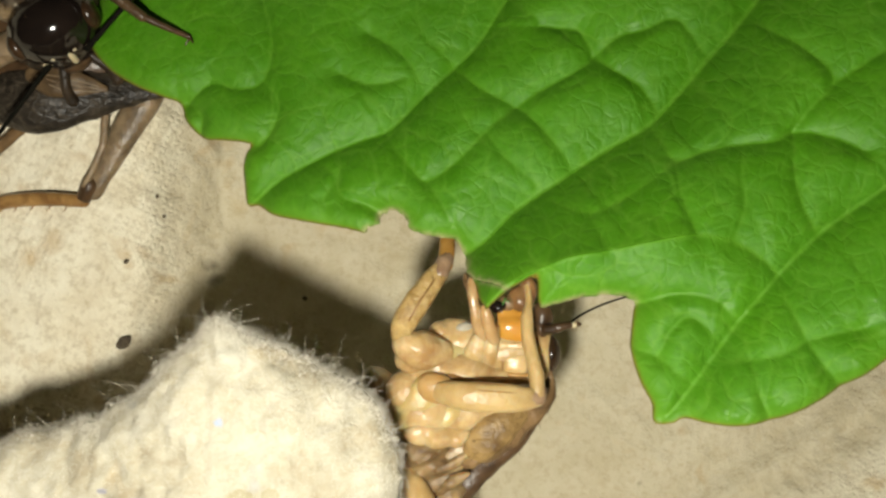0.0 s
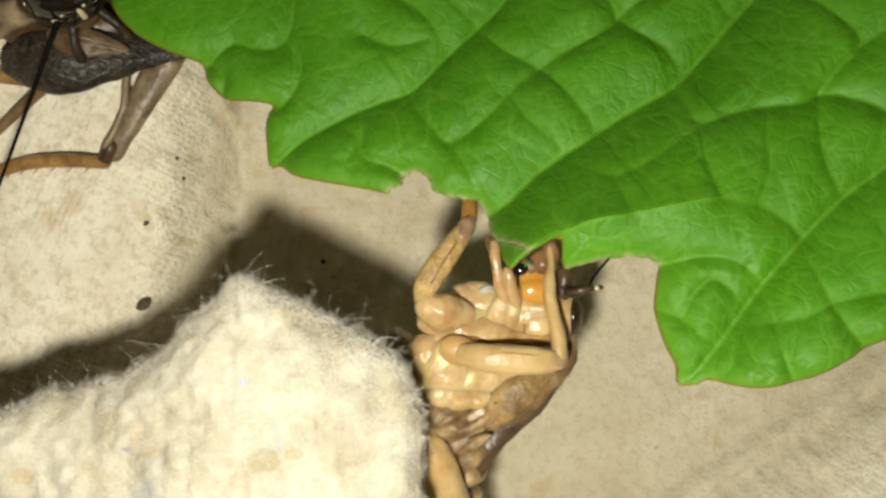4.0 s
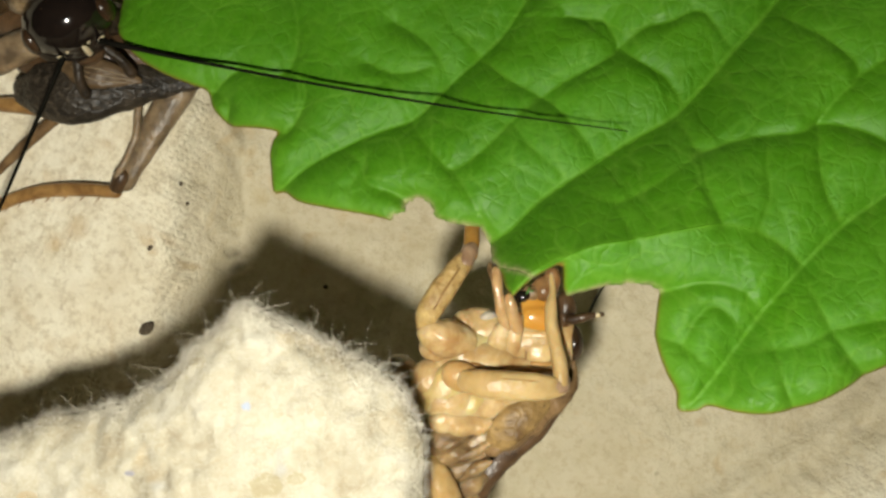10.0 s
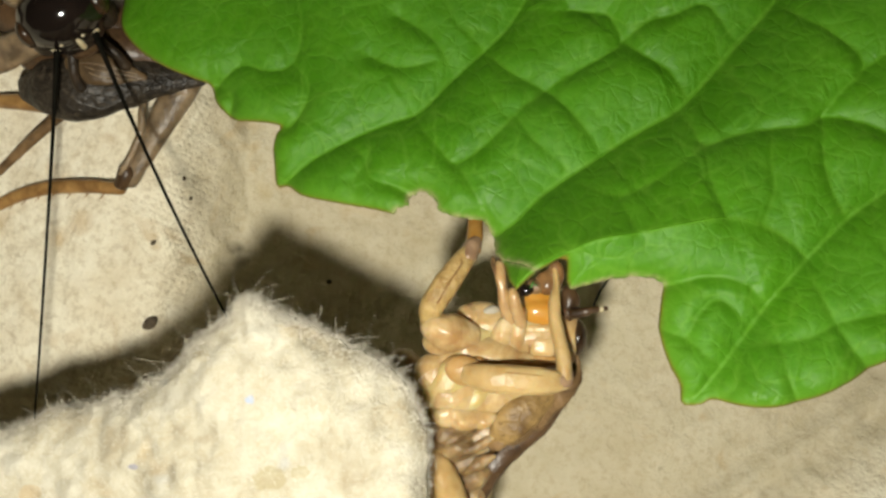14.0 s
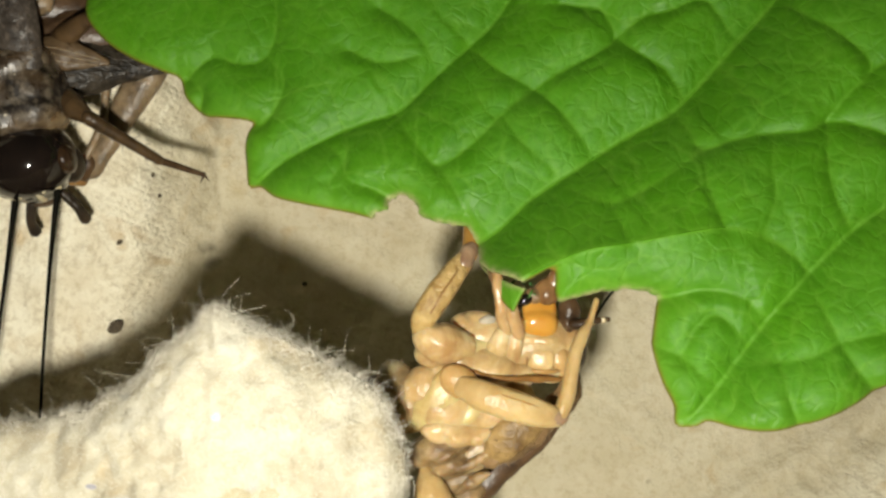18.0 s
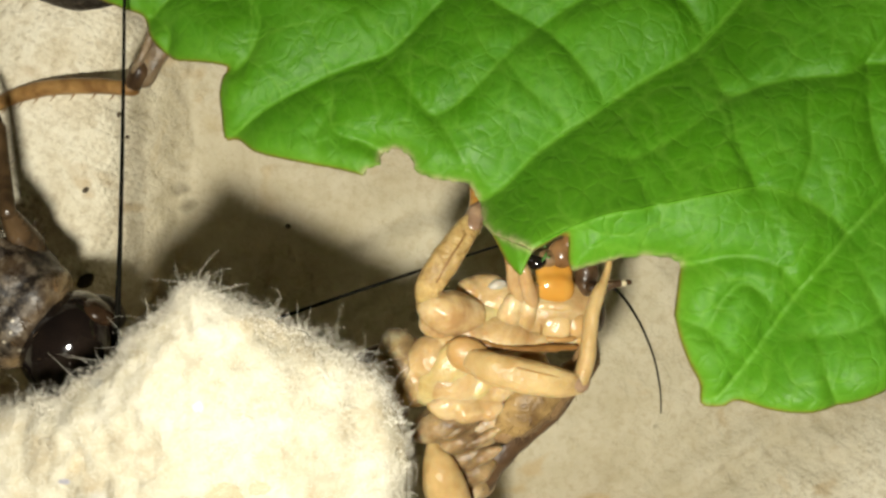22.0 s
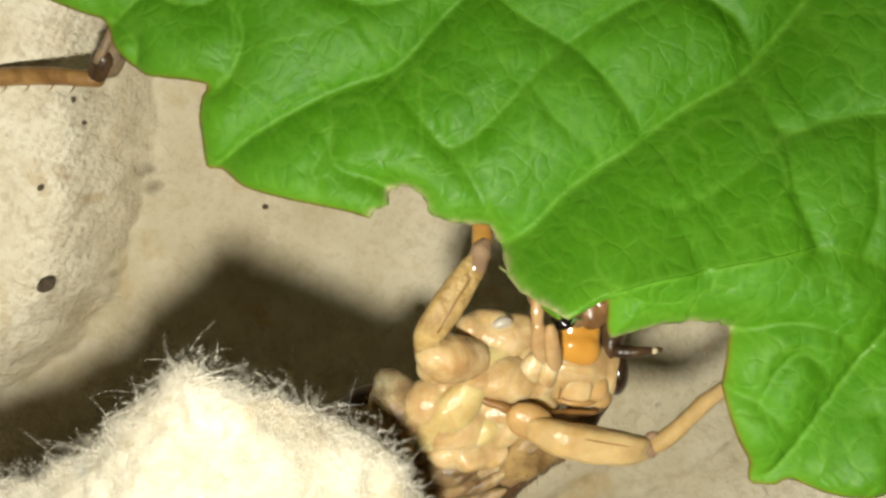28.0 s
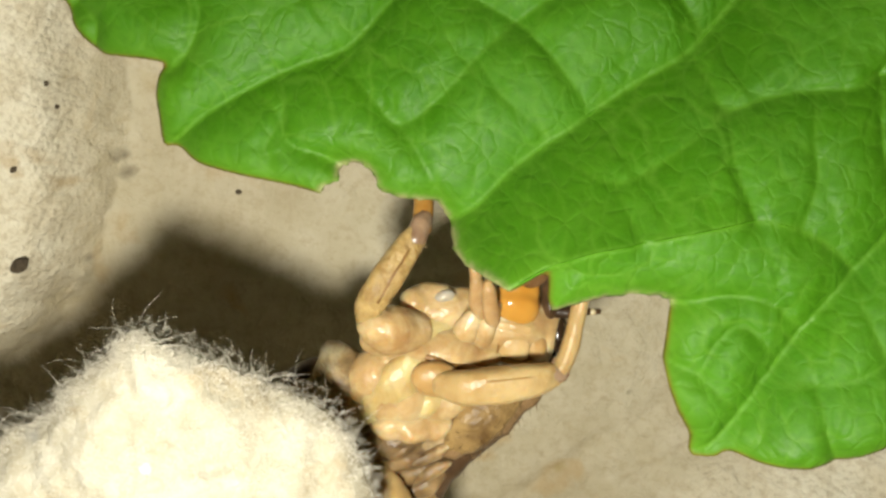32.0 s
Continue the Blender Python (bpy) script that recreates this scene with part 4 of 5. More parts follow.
    # chest plates and coxae
    flesh(add("chest", B(((2.73, -7.7, 25.3), (2.6, 1.5, 1.5), (0, 0, -6)), ((1.19, -7.27, 25.4), (1.7, 1.6, 1.5)), ((0.23, -10.1, 25.5), (2.4, 1.9, 1.6), (0, 0, -20)), ((-0.9, -9.0, 25.6), (1.5, 1.5, 1.3)),
                        ((-1.9, -10.03, 24.9), (1.7, 2.0, 1.6)), ((2.52, -10.66, 25.5), (2.2, 1.2, 1.1), (0, 0, 12)), ((3.69, -9.58, 25.2), (2.6, 1.4, 1.4)), ((4.48, -8.06, 25.0), (2.2, 1.0, 1.2)), rough=0.12), FLESH, "pale soft chest membrane"), soft=6)
    plate = [(3.3, -5.7, 25.0, 0.6), (2.1, -6.95, 25.9, 1.0), (1.1, -8.1, 26.45, 1.0), (0.2, -9.2, 26.5, 1.15), (-0.7, -10.2, 26.3, 1.1), (-1.3, -10.9, 26.0, 0.8)]
    add("breast_plate", L(plate, flat=0.55, seg=18, rough=0.12), STERNUM, "pale yellowish plate of the breast")
    for p, r, turn in (((1.75, -10.55, 26.15), (1.35, 0.85, 0.6), 12), ((3.1, -10.2, 26.0), (1.3, 0.75, 0.55), 20), ((-0.5, -11.15, 25.9), (1.2, 0.9, 0.65), -10), ((3.9, -9.9, 25.75), (1.0, 0.6, 0.5), 15)):
        flesh(add("chest_lobe", B((p, r, (0, 0, turn)), rough=0.3), STERNUM, "cream glossy lobe of the chest"), soft=2)
    flesh(add("neck_membrane", B(((2.35, -4.85, 24.5), (1.45, 0.85, 0.85), (0, 0, 8)), ((1.5, -5.0, 24.8), (0.9, 0.8, 0.8)), ((2.9, -5.7, 24.7), (1.7, 1.4, 1.0)), ((4.0, -5.5, 24.4), (1.2, 1.2, 0.8)), rough=0.12), FLESH, "tan neck membrane"))
    add("neck_pearl", B(((3.05, -4.65, 25.15), (0.62, 0.36, 0.35), (0, 0, 12)), rough=0.05), PEARL, "pearly bluish bead of the neck")
    coxa = [(-1.0, -5.0, 26.6, 0.85), (-0.65, -5.6, 26.7, 1.2), (0.2, -6.0, 26.5, 1.4), (1.2, -6.3, 25.9, 1.2)]
    flesh(add("fore_coxa", blob(L(coxa, rough=0.08), (-0.2, -6.5, 26.0), (1.5, 1.1, 1.1), (0, 0, 15)), FLESH, "tan rounded base of the foreleg"), soft=5)
    add("coxa_fold", L([(0.95, -4.9, 26.7, 0.06), (1.25, -5.7, 27.0, 0.08), (1.1, -6.6, 26.9, 0.08), (0.4, -7.3, 26.7, 0.05)], seg=6), SEAM, "fine amber fold")
    add("chest_seam", L([(0.55, -10.3, 26.5, 0.05), (0.75, -11.1, 26.55, 0.08), (0.7, -11.8, 26.5, 0.08), (1.2, -12.5, 26.3, 0.06)], seg=6, rough=0.1), SEAM, "brown seam of the chest")
    flank = [(-3.63, -9.99, 25.2) + (1.0,), (-3.04, -8.62, 25.4) + (1.0,), (-1.88, -8.02, 25.6) + (0.8,)]
    add("flank", hairs(B(((-2.64, -9.68, 24.6), (1.6, 2.4, 1.8), (0, 0, 10)), ((-3.69, -11.14, 23.8), (1.8, 2.6, 1.7)), ((-3.06, -8.79, 24.9), (1.2, 1.2, 1.1)), ((-4.91, -11.84, 23.0), (1.8, 2.4, 1.6)), rough=0.35), flank, 60, 0.45, 0.018, 5), BELLY, "brown mottled bristly flank")
    flesh(add("middle_coxa", B(((1.07, -11.84, 26.3), (1.1, 0.9, 0.85)), ((-0.15, -11.69, 26.3), (1.1, 0.9, 0.8)), ((2.14, -11.82, 25.9), (1.2, 0.8, 0.8)), rough=0.25), FLESH))
    lobe = [(8.67, -8.16, 24.2) + (0.7,), (8.06, -9.85, 24.8) + (0.95,), (6.21, -11.34, 25.2) + (1.15,), (4.46, -12.58, 25.4) + (1.15,), (3.24, -13.39, 25.2) + (0.7,)]
    add("pronotum_lobe", hairs(L(lobe, flat=0.5, rough=0.35, square=0.8), lobe, 150, 0.4, 0.018, 6), LEGBROWN, "brown bristly side of the pronotum")
    flap = [(7.24, -10.21, 25.3) + (0.5,), (6.17, -10.84, 25.8) + (0.95,), (5.01, -11.65, 26.0) + (1.2,), (3.98, -12.68, 25.8) + (1.1,), (3.39, -13.59, 25.4) + (0.6,)]
    add("pronotum_flap", hairs(L(flap, seg=16, rough=0.12, flat=0.35, square=0.75), flap, 60, 0.35, 0.014, 15), GOLDEN, "golden-brown flap of the pronotum")
    edge = [(8.39, -10.16, 23.8) + (0.5,), (6.32, -12.71, 23.8) + (0.75,), (4.29, -14.45, 23.5) + (0.8,), (2.69, -16.38, 23.1) + (0.9,), (1.36, -18.92, 22.3) + (0.8,)]
    add("wing", hairs(L(edge, flat=0.5, rough=0.15), edge, 40, 0.4, 0.018, 16), BROWN, "dark folded wing edge")
    # abdomen: overlapping rings that flow together
    rings = [((0.23, -12.86, 24.6), (2.5, 1.2, 1.8)), ((1.09, -14.02, 24.2), (2.5, 1.0, 1.7)), ((1.26, -15.2, 23.7), (2.2, 0.95, 1.6)), ((1.42, -16.41, 23.1), (2.0, 0.95, 1.5)), ((1.52, -17.85, 22.3), (1.8, 1.0, 1.4)), ((1.46, -19.82, 21.0), (1.6, 1.2, 1.3))]
    flesh(add("abdomen", B(*[(p, r, (0, 0, 20)) for p, r in rings], rough=0.3), BELLY, "mottled brown and cream ringed abdomen"), soft=1)
    for u, r in (((2.07, -13.78, 25.6), (1.5, 0.35, 0.4)), ((2.24, -15.12, 25.0), (1.5, 0.4, 0.4)), ((0.61, -13.18, 26.0), (1.0, 0.32, 0.35))):
        flesh(add("belly_fold", B((u, r, (0, 0, 28)), rough=0.25), BELLY, "pale fold of the belly"), soft=1)
    for x, y, z, n in ((2.4, -13.1, 25.35, 1.35), (1.9, -14.1, 25.0, 1.5), (1.6, -15.2, 24.5, 1.5), (1.3, -16.4, 23.9, 1.4), (1.5, -17.8, 23.1, 1.3)):
        add("belly_plate", L([(x - n, y - 0.55, z - 0.35, 0.25), (x - 0.4 * n, y - 0.25, z, 0.5), (x + 0.4 * n, y + 0.2, z, 0.5), (x + n, y + 0.5, z - 0.4, 0.2)], flat=0.45, seg=12, rough=0.12), PLATE, "pale overlapping plate of the belly")
        add("plate_edge", L([(x - n, y - 1.0, z - 0.35, 0.08), (x - 0.4 * n, y - 0.75, z - 0.02, 0.12), (x + 0.4 * n, y - 0.3, z - 0.02, 0.12), (x + n, y + 0.1, z - 0.4, 0.07)], flat=0.6, seg=8, rough=0.08), BROWN, "dark rear edge of the plate")
    femur = [(-0.77, -14.3, 25.3) + (0.4,), (-0.46, -15.53, 25.7) + (1.1,), (0.15, -17.71, 25.2) + (1.35,), (1.11, -21.34, 23.0) + (1.3,), (2.56, -26.79, 18.0) + (0.7,)]
    add("hind_femur", L(femur, rough=0.12, seg=16), SMOOTHTAN, "stout tan hind thigh")
    add("middle_leg", L([(-1.91, -9.71, 24.3) + (0.7,), (-3.67, -8.85, 24.3) + (0.65,), (-5.31, -9.86, 23.0) + (0.55,), (-5.97, -13.22, 19.0) + (0.45,)]), BROWN)

    # the foreleg that holds the leaf
    limb = [(-1.13, -5.1, 26.9) + (0.7,), (-1.02, -4.32, 27.3) + (0.78,), (-0.53, -3.49, 27.5) + (0.84,), (0.15, -2.52, 27.4) + (0.84,), (0.9, -1.47, 27.1) + (0.76,), (1.51, -0.72, 26.8) + (0.62,)]
    leg = add("foreleg", hairs(L(limb, rough=0.05, seg=16, flat=0.7, square=0.75), limb, 160, 0.2, 0.012, 8), TAN, "bristly tan foreleg gripping the leaf edge")
    add("thigh_groove", L([(-0.6, -3.99, 28.05) + (0.07,), (0.07, -2.8, 28.0) + (0.09,), (0.82, -1.68, 27.7) + (0.08,), (1.2, -1.09, 27.4) + (0.05,)], seg=6), SEAM, "brown groove of the thigh", parent=leg)
    add("knee", L([(1.44, -0.87, 26.9) + (0.6,), (1.74, -0.27, 26.6) + (0.56,), (1.98, 0.04, 26.3) + (0.45,)], seg=12, rough=0.08, flat=0.85), KNEE, "purplish-brown knee", parent=leg)
    add("tibia", L([(1.82, -0.42, 26.5) + (0.5,), (1.95, 0.42, 25.8) + (0.54,), (1.97, 1.12, 25.0) + (0.54,), (2.03, 1.84, 24.2) + (0.5,), (1.89, 2.72, 23.4) + (0.35,)], seg=12, flat=0.8, rough=0.04), HONEYDARK, "amber shin", parent=leg)

    # the foreleg that folds across the chest and stretches out
    hip, knee = (1.94, -8.61, 28.0), (7.72, -9.1, 27.6)
    limb = [(1.64, -8.71, 27.8) + (0.75,), (2.75, -8.89, 28.2) + (0.95,), (4.49, -9.02, 28.3) + (1.0,), (6.37, -9.12, 28.1) + (0.9,), (7.72, -9.18, 27.6) + (0.62,)]
    leg2 = add("foreleg", hairs(L(limb, rough=0.06, flat=0.75, seg=18, square=0.75), limb, 50, 0.18, 0.01, 9), SMOOTHTAN, "smooth pale tan foreleg", pivot=hip)
    flesh(add("trochanter", B(((1.2, -8.5, 27.25), (1.4, 1.05, 0.62), (0, 0, -15)), rough=0.06), HONEY, "honey-coloured oval base of the folded foreleg", parent=leg2, base=Vector(hip)), soft=3)
    add("thigh_groove", L([(2.52, -8.4, 28.62) + (0.05,), (3.54, -8.44, 28.88) + (0.06,), (4.46, -8.51, 28.98) + (0.06,), (6.13, -8.68, 28.78) + (0.05,), (7.36, -8.92, 28.25) + (0.04,)], seg=6), AMBER, "amber groove of the thigh", parent=leg2, base=Vector(hip))
    limb = [(7.79, -9.03, 27.6) + (0.54,), (7.78, -7.84, 27.5) + (0.50,), (7.5, -6.36, 27.2) + (0.48,), (7.25, -5.06, 26.9) + (0.46,), (7.25, -3.94, 26.6) + (0.40,), (7.39, -2.82, 26.2) + (0.25,), (7.32, -1.49, 25.8) + (0.2,)]
    shin = add("tibia", hairs(L(limb, seg=10, rough=0.06), limb, 30, 0.25, 0.014, 10), SMOOTHTAN, "bristly tan shin", pivot=knee, parent=c)
    add("knee", L([(7.2, -9.12, 27.85, 0.66), (7.75, -9.1, 27.65, 0.62), (7.95, -8.7, 27.5, 0.5)], seg=14, rough=0.06, flat=0.8), KNEE, "purplish tan knee", parent=leg2, base=Vector(hip))
    shin.parent = leg2
    shin.location = (Vector(knee) - Vector(hip)) * MM
    return c, leg2, shin, antenna, head


FEEDER, FEEDER_LEG, FEEDER_SHIN, FEEDER_ANTENNA, FEEDER_HEAD = build_feeding_cricket()


# ---- the cricket that rests on the dome, only its hind end in view ----
def build_resting_cricket():
    o = Vector((-30.61, 13.42, 9.0))
    c = tagged(new("resting_cricket"), "dark grey-brown cricket resting on the carton, hind leg folded", "cricket")
    c.location = o * MM

    def add(name, bm, mat, label="", parent=c, pivot=None):
        bmesh.ops.translate(bm, verts=bm.verts, vec=-o * MM)
        return part(name, bm, mat, parent, label, None if pivot is None else tuple(Vector(pivot) - o))

    def L(pts, **k):
        return loft(bmesh.new(), pts, **k)

    case = [(-32.52, 12.48, 12.6) + (1.5,), (-31.08, 12.49, 13.2) + (2.3,), (-28.31, 12.35, 13.6) + (2.65,), (-25.29, 12.73, 13.4) + (2.1,), (-22.35, 12.99, 12.8) + (1.3,), (-19.32, 12.91, 12.4) + (0.3,)]
    add("wing_case", L(case, flat=0.55, seg=20, rough=0.15), WING, "granular dark grey wing case")
    for k in range(4):
        y, up = 10.9 + 0.85 * k, (14.3, 14.75, 15.0, 14.9)[k]
        add("wing_rib", L([(-31.0, y + 0.3, up - 0.5, 0.05), (-28.4, y, up, 0.08), (-25.2, y + 0.5, up - 0.2, 0.07), (-22.2, 12.2 + 0.3 * k, 13.5, 0.04)], seg=6), WING)
    add("wing_fold", L([(-28.91, 14.02, 14.8) + (0.6,), (-27.4, 13.61, 15.2) + (1.25,), (-25.48, 13.28, 15.1) + (0.95,), (-23.47, 13.02, 14.5) + (0.3,)], flat=0.3, rough=0.15, seg=16), FOLD, "brown translucent fold of the wing")
    for k in range(3):
        add("wing_vein", L([(-28.45, 13.95, 15.3) + (0.05,), (*[a + b for a, b in zip((-26.64, 13.81, 15.6), (0, -0.45 * k, -0.05 * k))], 0.07), (*[a + b for a, b in zip((-23.81, 13.14, 14.9), (0, -0.2 * k, 0))], 0.04)], seg=6), THIGH, "tan wing vein")
    add("abdomen", L([(-32.37, 15.69, 12.0) + (2.0,), (-28.7, 15.2, 12.3) + (2.6,), (-25.16, 15.44, 12.2) + (2.4,), (-21.68, 14.83, 11.8) + (1.4,)], flat=0.8, rough=0.2), BROWN)
    add("thorax", L([(-34.16, 18.82, 12.0) + (2.4,), (-30.42, 17.83, 12.5) + (3.0,), (-26.11, 17.03, 12.0) + (2.4,)], flat=0.8, rough=0.2), BROWN)
    thigh = [(-19.43, 14.89, 11.4) + (1.1,), (-21.15, 12.36, 11.8) + (1.3,), (-22.99, 9.38, 11.6) + (1.1,), (-24.47, 6.88, 11.4) + (0.9,), (-25.33, 5.36, 11.2) + (0.8,)]
    leg = add("hind_femur", hairs(L(thigh, rough=0.08, flat=0.7, square=0.8, seg=16), thigh, 70, 0.28, 0.016, 51), THIGH, "translucent brown hind thigh")
    add("thigh_groove", L([(-24.02, 11.19, 12.3) + (0.34,), (-24.24, 8.96, 12.3) + (0.32,), (-25.1, 6.97, 12.1) + (0.3,), (-25.78, 5.77, 11.9) + (0.3,)], rough=0.1), THIGH, "pale groove of the thigh", parent=leg)
    add("knee", L([(-25.53, 5.8, 11.5) + (0.74,), (-25.98, 4.91, 11.3) + (0.62,)], step=2), BROWN, "dark glossy knee", parent=leg)
    shin = [(-26.1, 4.55, 11.2) + (0.52,), (-28.67, 4.75, 10.9) + (0.56,), (-31.51, 4.72, 10.5) + (0.58,), (-33.88, 4.28, 10.2) + (0.55,), (-36.27, 3.33, 9.9) + (0.5,), (-39.67, 1.42, 9.4) + (0.4,)]
    bm = L(shin, rough=0.04)
    for k in range(9):
        q = smooth_line(shin, 6)[3 + 3 * k]
        loft(bm, [(q[0], q[1] - 0.4, q[2], 0.07), (q[0] - 0.25, q[1] - 0.75, q[2], 0.05), (q[0] - 0.5, q[1] - 1.0, q[2], 0.012)], seg=5, step=1)
    add("hind_tibia", bm, AMBER, "spined amber shin")
    add("foreleg", L([(-36.51, 13.83, 14.0) + (1.2,), (-33.23, 15.18, 14.6) + (1.35,), (-30.0, 16.38, 15.2) + (1.15,), (-27.77, 17.08, 15.4) + (0.8,)], rough=0.12, flat=0.8), THIGH, "thick translucent brown thigh")
    swing = [add("middle_leg", L([(-30.26, 10.82, 11.6) + (0.5,), (-33.0, 8.74, 10.8) + (0.46,), (-35.78, 6.43, 10.0) + (0.36,), (-38.29, 4.41, 9.4) + (0.3,)], rough=0.04), LEGBROWN, pivot=(-30.26, 10.82, 11.6)),
             add("middle_leg", L([(-31.89, 11.29, 11.4) + (0.75,), (-35.49, 11.59, 10.8) + (0.6,), (-38.52, 11.91, 10.0) + (0.5,)], rough=0.04), AMBER, pivot=(-31.89, 11.29, 11.4))]
    return c, swing


RESTER, RESTER_LEGS = build_resting_cricket()


# ---- the black cricket that walks ----
def build_walking_cricket():
    c = tagged(new("black_cricket"), "glossy black-headed cricket with smoky wings, walking over the carton", "cricket")
    k = 1.2

    def add(name, bm, mat, label="", pivot=None, parent=c):
        return part(name, bm, mat, parent, label, pivot)

    def B(*lumps, **kw):
        bm = bmesh.new()
        for p, r, turn in lumps:
            blob(bm, tuple(a * k for a in p), tuple(a * k for a in r), turn, **kw)
        return bm

    def S(pts):
        return [tuple(a * k for a in p) for p in pts]

    def L(pts, **kw):
        return loft(bmesh.new(), S(pts), **kw)

    z = (0, 0, 0)
    head = flesh(add("head", B(((9.0, 0, 3.3), (2.35, 2.85, 2.75), (0, 15, 0)), ((10.0, 0, 2.6), (1.6, 2.0, 2.2), z), seg=28), BLACK, "glossy black domed head"), 0.00018, 6)
    for s in (1, -1):
        add("compound_eye", B(((9.5, 2.35 * s, 3.9), (0.95, 0.62, 1.1), z)), EYE, "dark brown eye", parent=head)
        add("antenna_socket", B(((10.9, 1.25 * s, 3.5), (0.36, 0.36, 0.36), z)), PALE, "pale yellow antenna socket", parent=head)
        add("ocellus", B(((11.1, 0.7 * s, 4.3), (0.14, 0.14, 0.14), z), seg=10), PALE, parent=head)
        add("cheek", B(((9.6, 2.0 * s, 2.0), (1.2, 0.9, 1.2), z)), DARK, "dark brown cheek", parent=head)
        add("palp", L([(11.0, 0.9 * s, 1.5, 0.35), (12.2, 1.5 * s, 0.9, 0.32), (12.9, 1.6 * s, 0.3, 0.4)], seg=8), DARK, parent=head)
    add("face_mark", L([(10.95, 0.25, 4.6, 0.12), (11.25, 0.3, 3.9, 0.2), (11.4, 0.25, 3.1, 0.24)], seg=8), PALE, "pale yellow face mark", parent=head)
    add("lip", B(((11.2, 0, 1.8), (0.6, 1.0, 1.0), z)), BROWN, parent=head)
    shield = flesh(add("pronotum", B(((5.0, 0, 3.0), (2.4, 3.3, 2.5), z), ((6.6, 0, 3.2), (1.3, 3.1, 2.4), z), ((3.4, 0, 3.3), (1.2, 3.1, 2.3), z), seg=26, power=0.8, rough=0.3), DUSTY, "dark pitted pronotum with a tan patch"), 0.00022, 3)
    ridge = S([(7.3, -2.6, 4.2, 0.4), (7.6, 0, 5.3, 0.5), (7.3, 2.6, 4.2, 0.4)])
    add("pronotum_bristles", hairs(hairs(bmesh.new(), ridge, 60, 0.9, 0.03, 41), S([(3.0, -2.4, 4.4, 0.6), (3.0, 0, 5.5, 0.7), (3.0, 2.4, 4.4, 0.6)]), 60, 0.9, 0.03, 42), LEGBROWN, "short stiff brown bristles", parent=shield)
    add("abdomen", B(((-4.0, 0, 2.3), (8.2, 2.7, 2.1), z), rough=0.2), BROWN)
    for s in (1, -1):
        bm = L([(3.2, 1.3 * s, 4.6, 1.5), (0, 1.5 * s, 4.7, 1.75), (-5, 1.3 * s, 4.3, 1.6), (-9, 0.9 * s, 3.8, 1.1), (-12, 0.5 * s, 3.3, 0.3)], flat=0.45, seg=18, rough=0.1)
        for j in range(4):
            y = (0.4 + 0.75 * j) * s
            loft(bm, S([(3.0, y, 5.2 - 0.12 * j, 0.10), (-1, y + 0.25 * s, 5.35 - 0.22 * j, 0.11), (-6, y * 0.8, 4.9 - 0.2 * j, 0.10), (-10, y * 0.5, 4.2 - 0.15 * j, 0.05)]), seg=6)
        add("wing", bm, SMOKY, "smoky translucent brown wing with raised veins")
        add("cercus", L([(-11, 1.2 * s, 2.6, 0.35), (-14, 2.2 * s, 3.0, 0.25), (-17.5, 3.4 * s, 3.4, 0.06)], seg=8), LEGBROWN)
    legs = []
    for s in (1, -1):
        for name, hip, mid, foot, toe, r in (("foreleg", (5.4, 2.3, 2.2), (7.2, 4.8, 4.6), (9.8, 8.2, 2.2), (10.8, 10.6, 0.8), 0.75),
                                             ("middle_leg", (2.5, 2.4, 1.8), (2.2, 6.4, 3.8), (-0.2, 8.8, 0.6), (-2.6, 9.8, 0.15), 0.6),
                                             ("hind_leg", (-0.5, 2.6, 2.2), (-8.0, 5.4, 6.2), (-14.5, 6.6, 0.8), (-17.5, 6.9, 0.2), 1.35)):
            hip, mid, foot, toe = [(p[0], p[1] * s, p[2]) for p in (hip, mid, foot, toe)]
            m1 = tuple(a * 0.6 + b * 0.4 for a, b in zip(hip, mid))
            thigh = [(*hip, r * 0.8), (*m1, r * 1.15), (*mid, r * 0.55)]
            leg = add(name, hairs(L(thigh, rough=0.05, flat=0.85), S(thigh), 24, 0.5, 0.025, 30), DIMAMBER, pivot=tuple(a * k for a in hip))
            m2 = tuple(a * 0.5 + b * 0.5 for a, b in zip(mid, foot))
            bm = L([(*mid, r * 0.5 + 0.08), (*m2, r * 0.38 + 0.08), (*foot, r * 0.28 + 0.1)], seg=10)
            hairs(bm, S([(*m2, r * 0.4), (*foot, r * 0.3)]), 14, 0.6, 0.03, 31)
            shin = add("tibia", bm, DIMAMBER, parent=leg, pivot=tuple((a - b) * k for a, b in zip(mid, (0, 0, 0))))
            shin.location = tuple((a - b) * k * MM for a, b in zip(mid, hip))
            bm = L([(*foot, 0.24), ((foot[0] + toe[0]) / 2, (foot[1] + toe[1]) / 2, (foot[2] + toe[2]) / 2 - 0.1, 0.2), (*toe, 0.15)], seg=8)
            loft(bm, S([(*toe, 0.1), (toe[0] + 0.4, toe[1] + 0.3 * s, toe[2], 0.03)]), seg=5, step=1)
            loft(bm, S([(*toe, 0.1), (toe[0] + 0.5, toe[1] - 0.25 * s, toe[2], 0.03)]), seg=5, step=1)
            tar = add("tarsus", bm, BROWN, parent=leg, pivot=tuple(a * k for a in foot))
            tar.location = tuple((a - b) * k * MM for a, b in zip(foot, hip))
            legs.append((leg, s, name))
    feelers = []
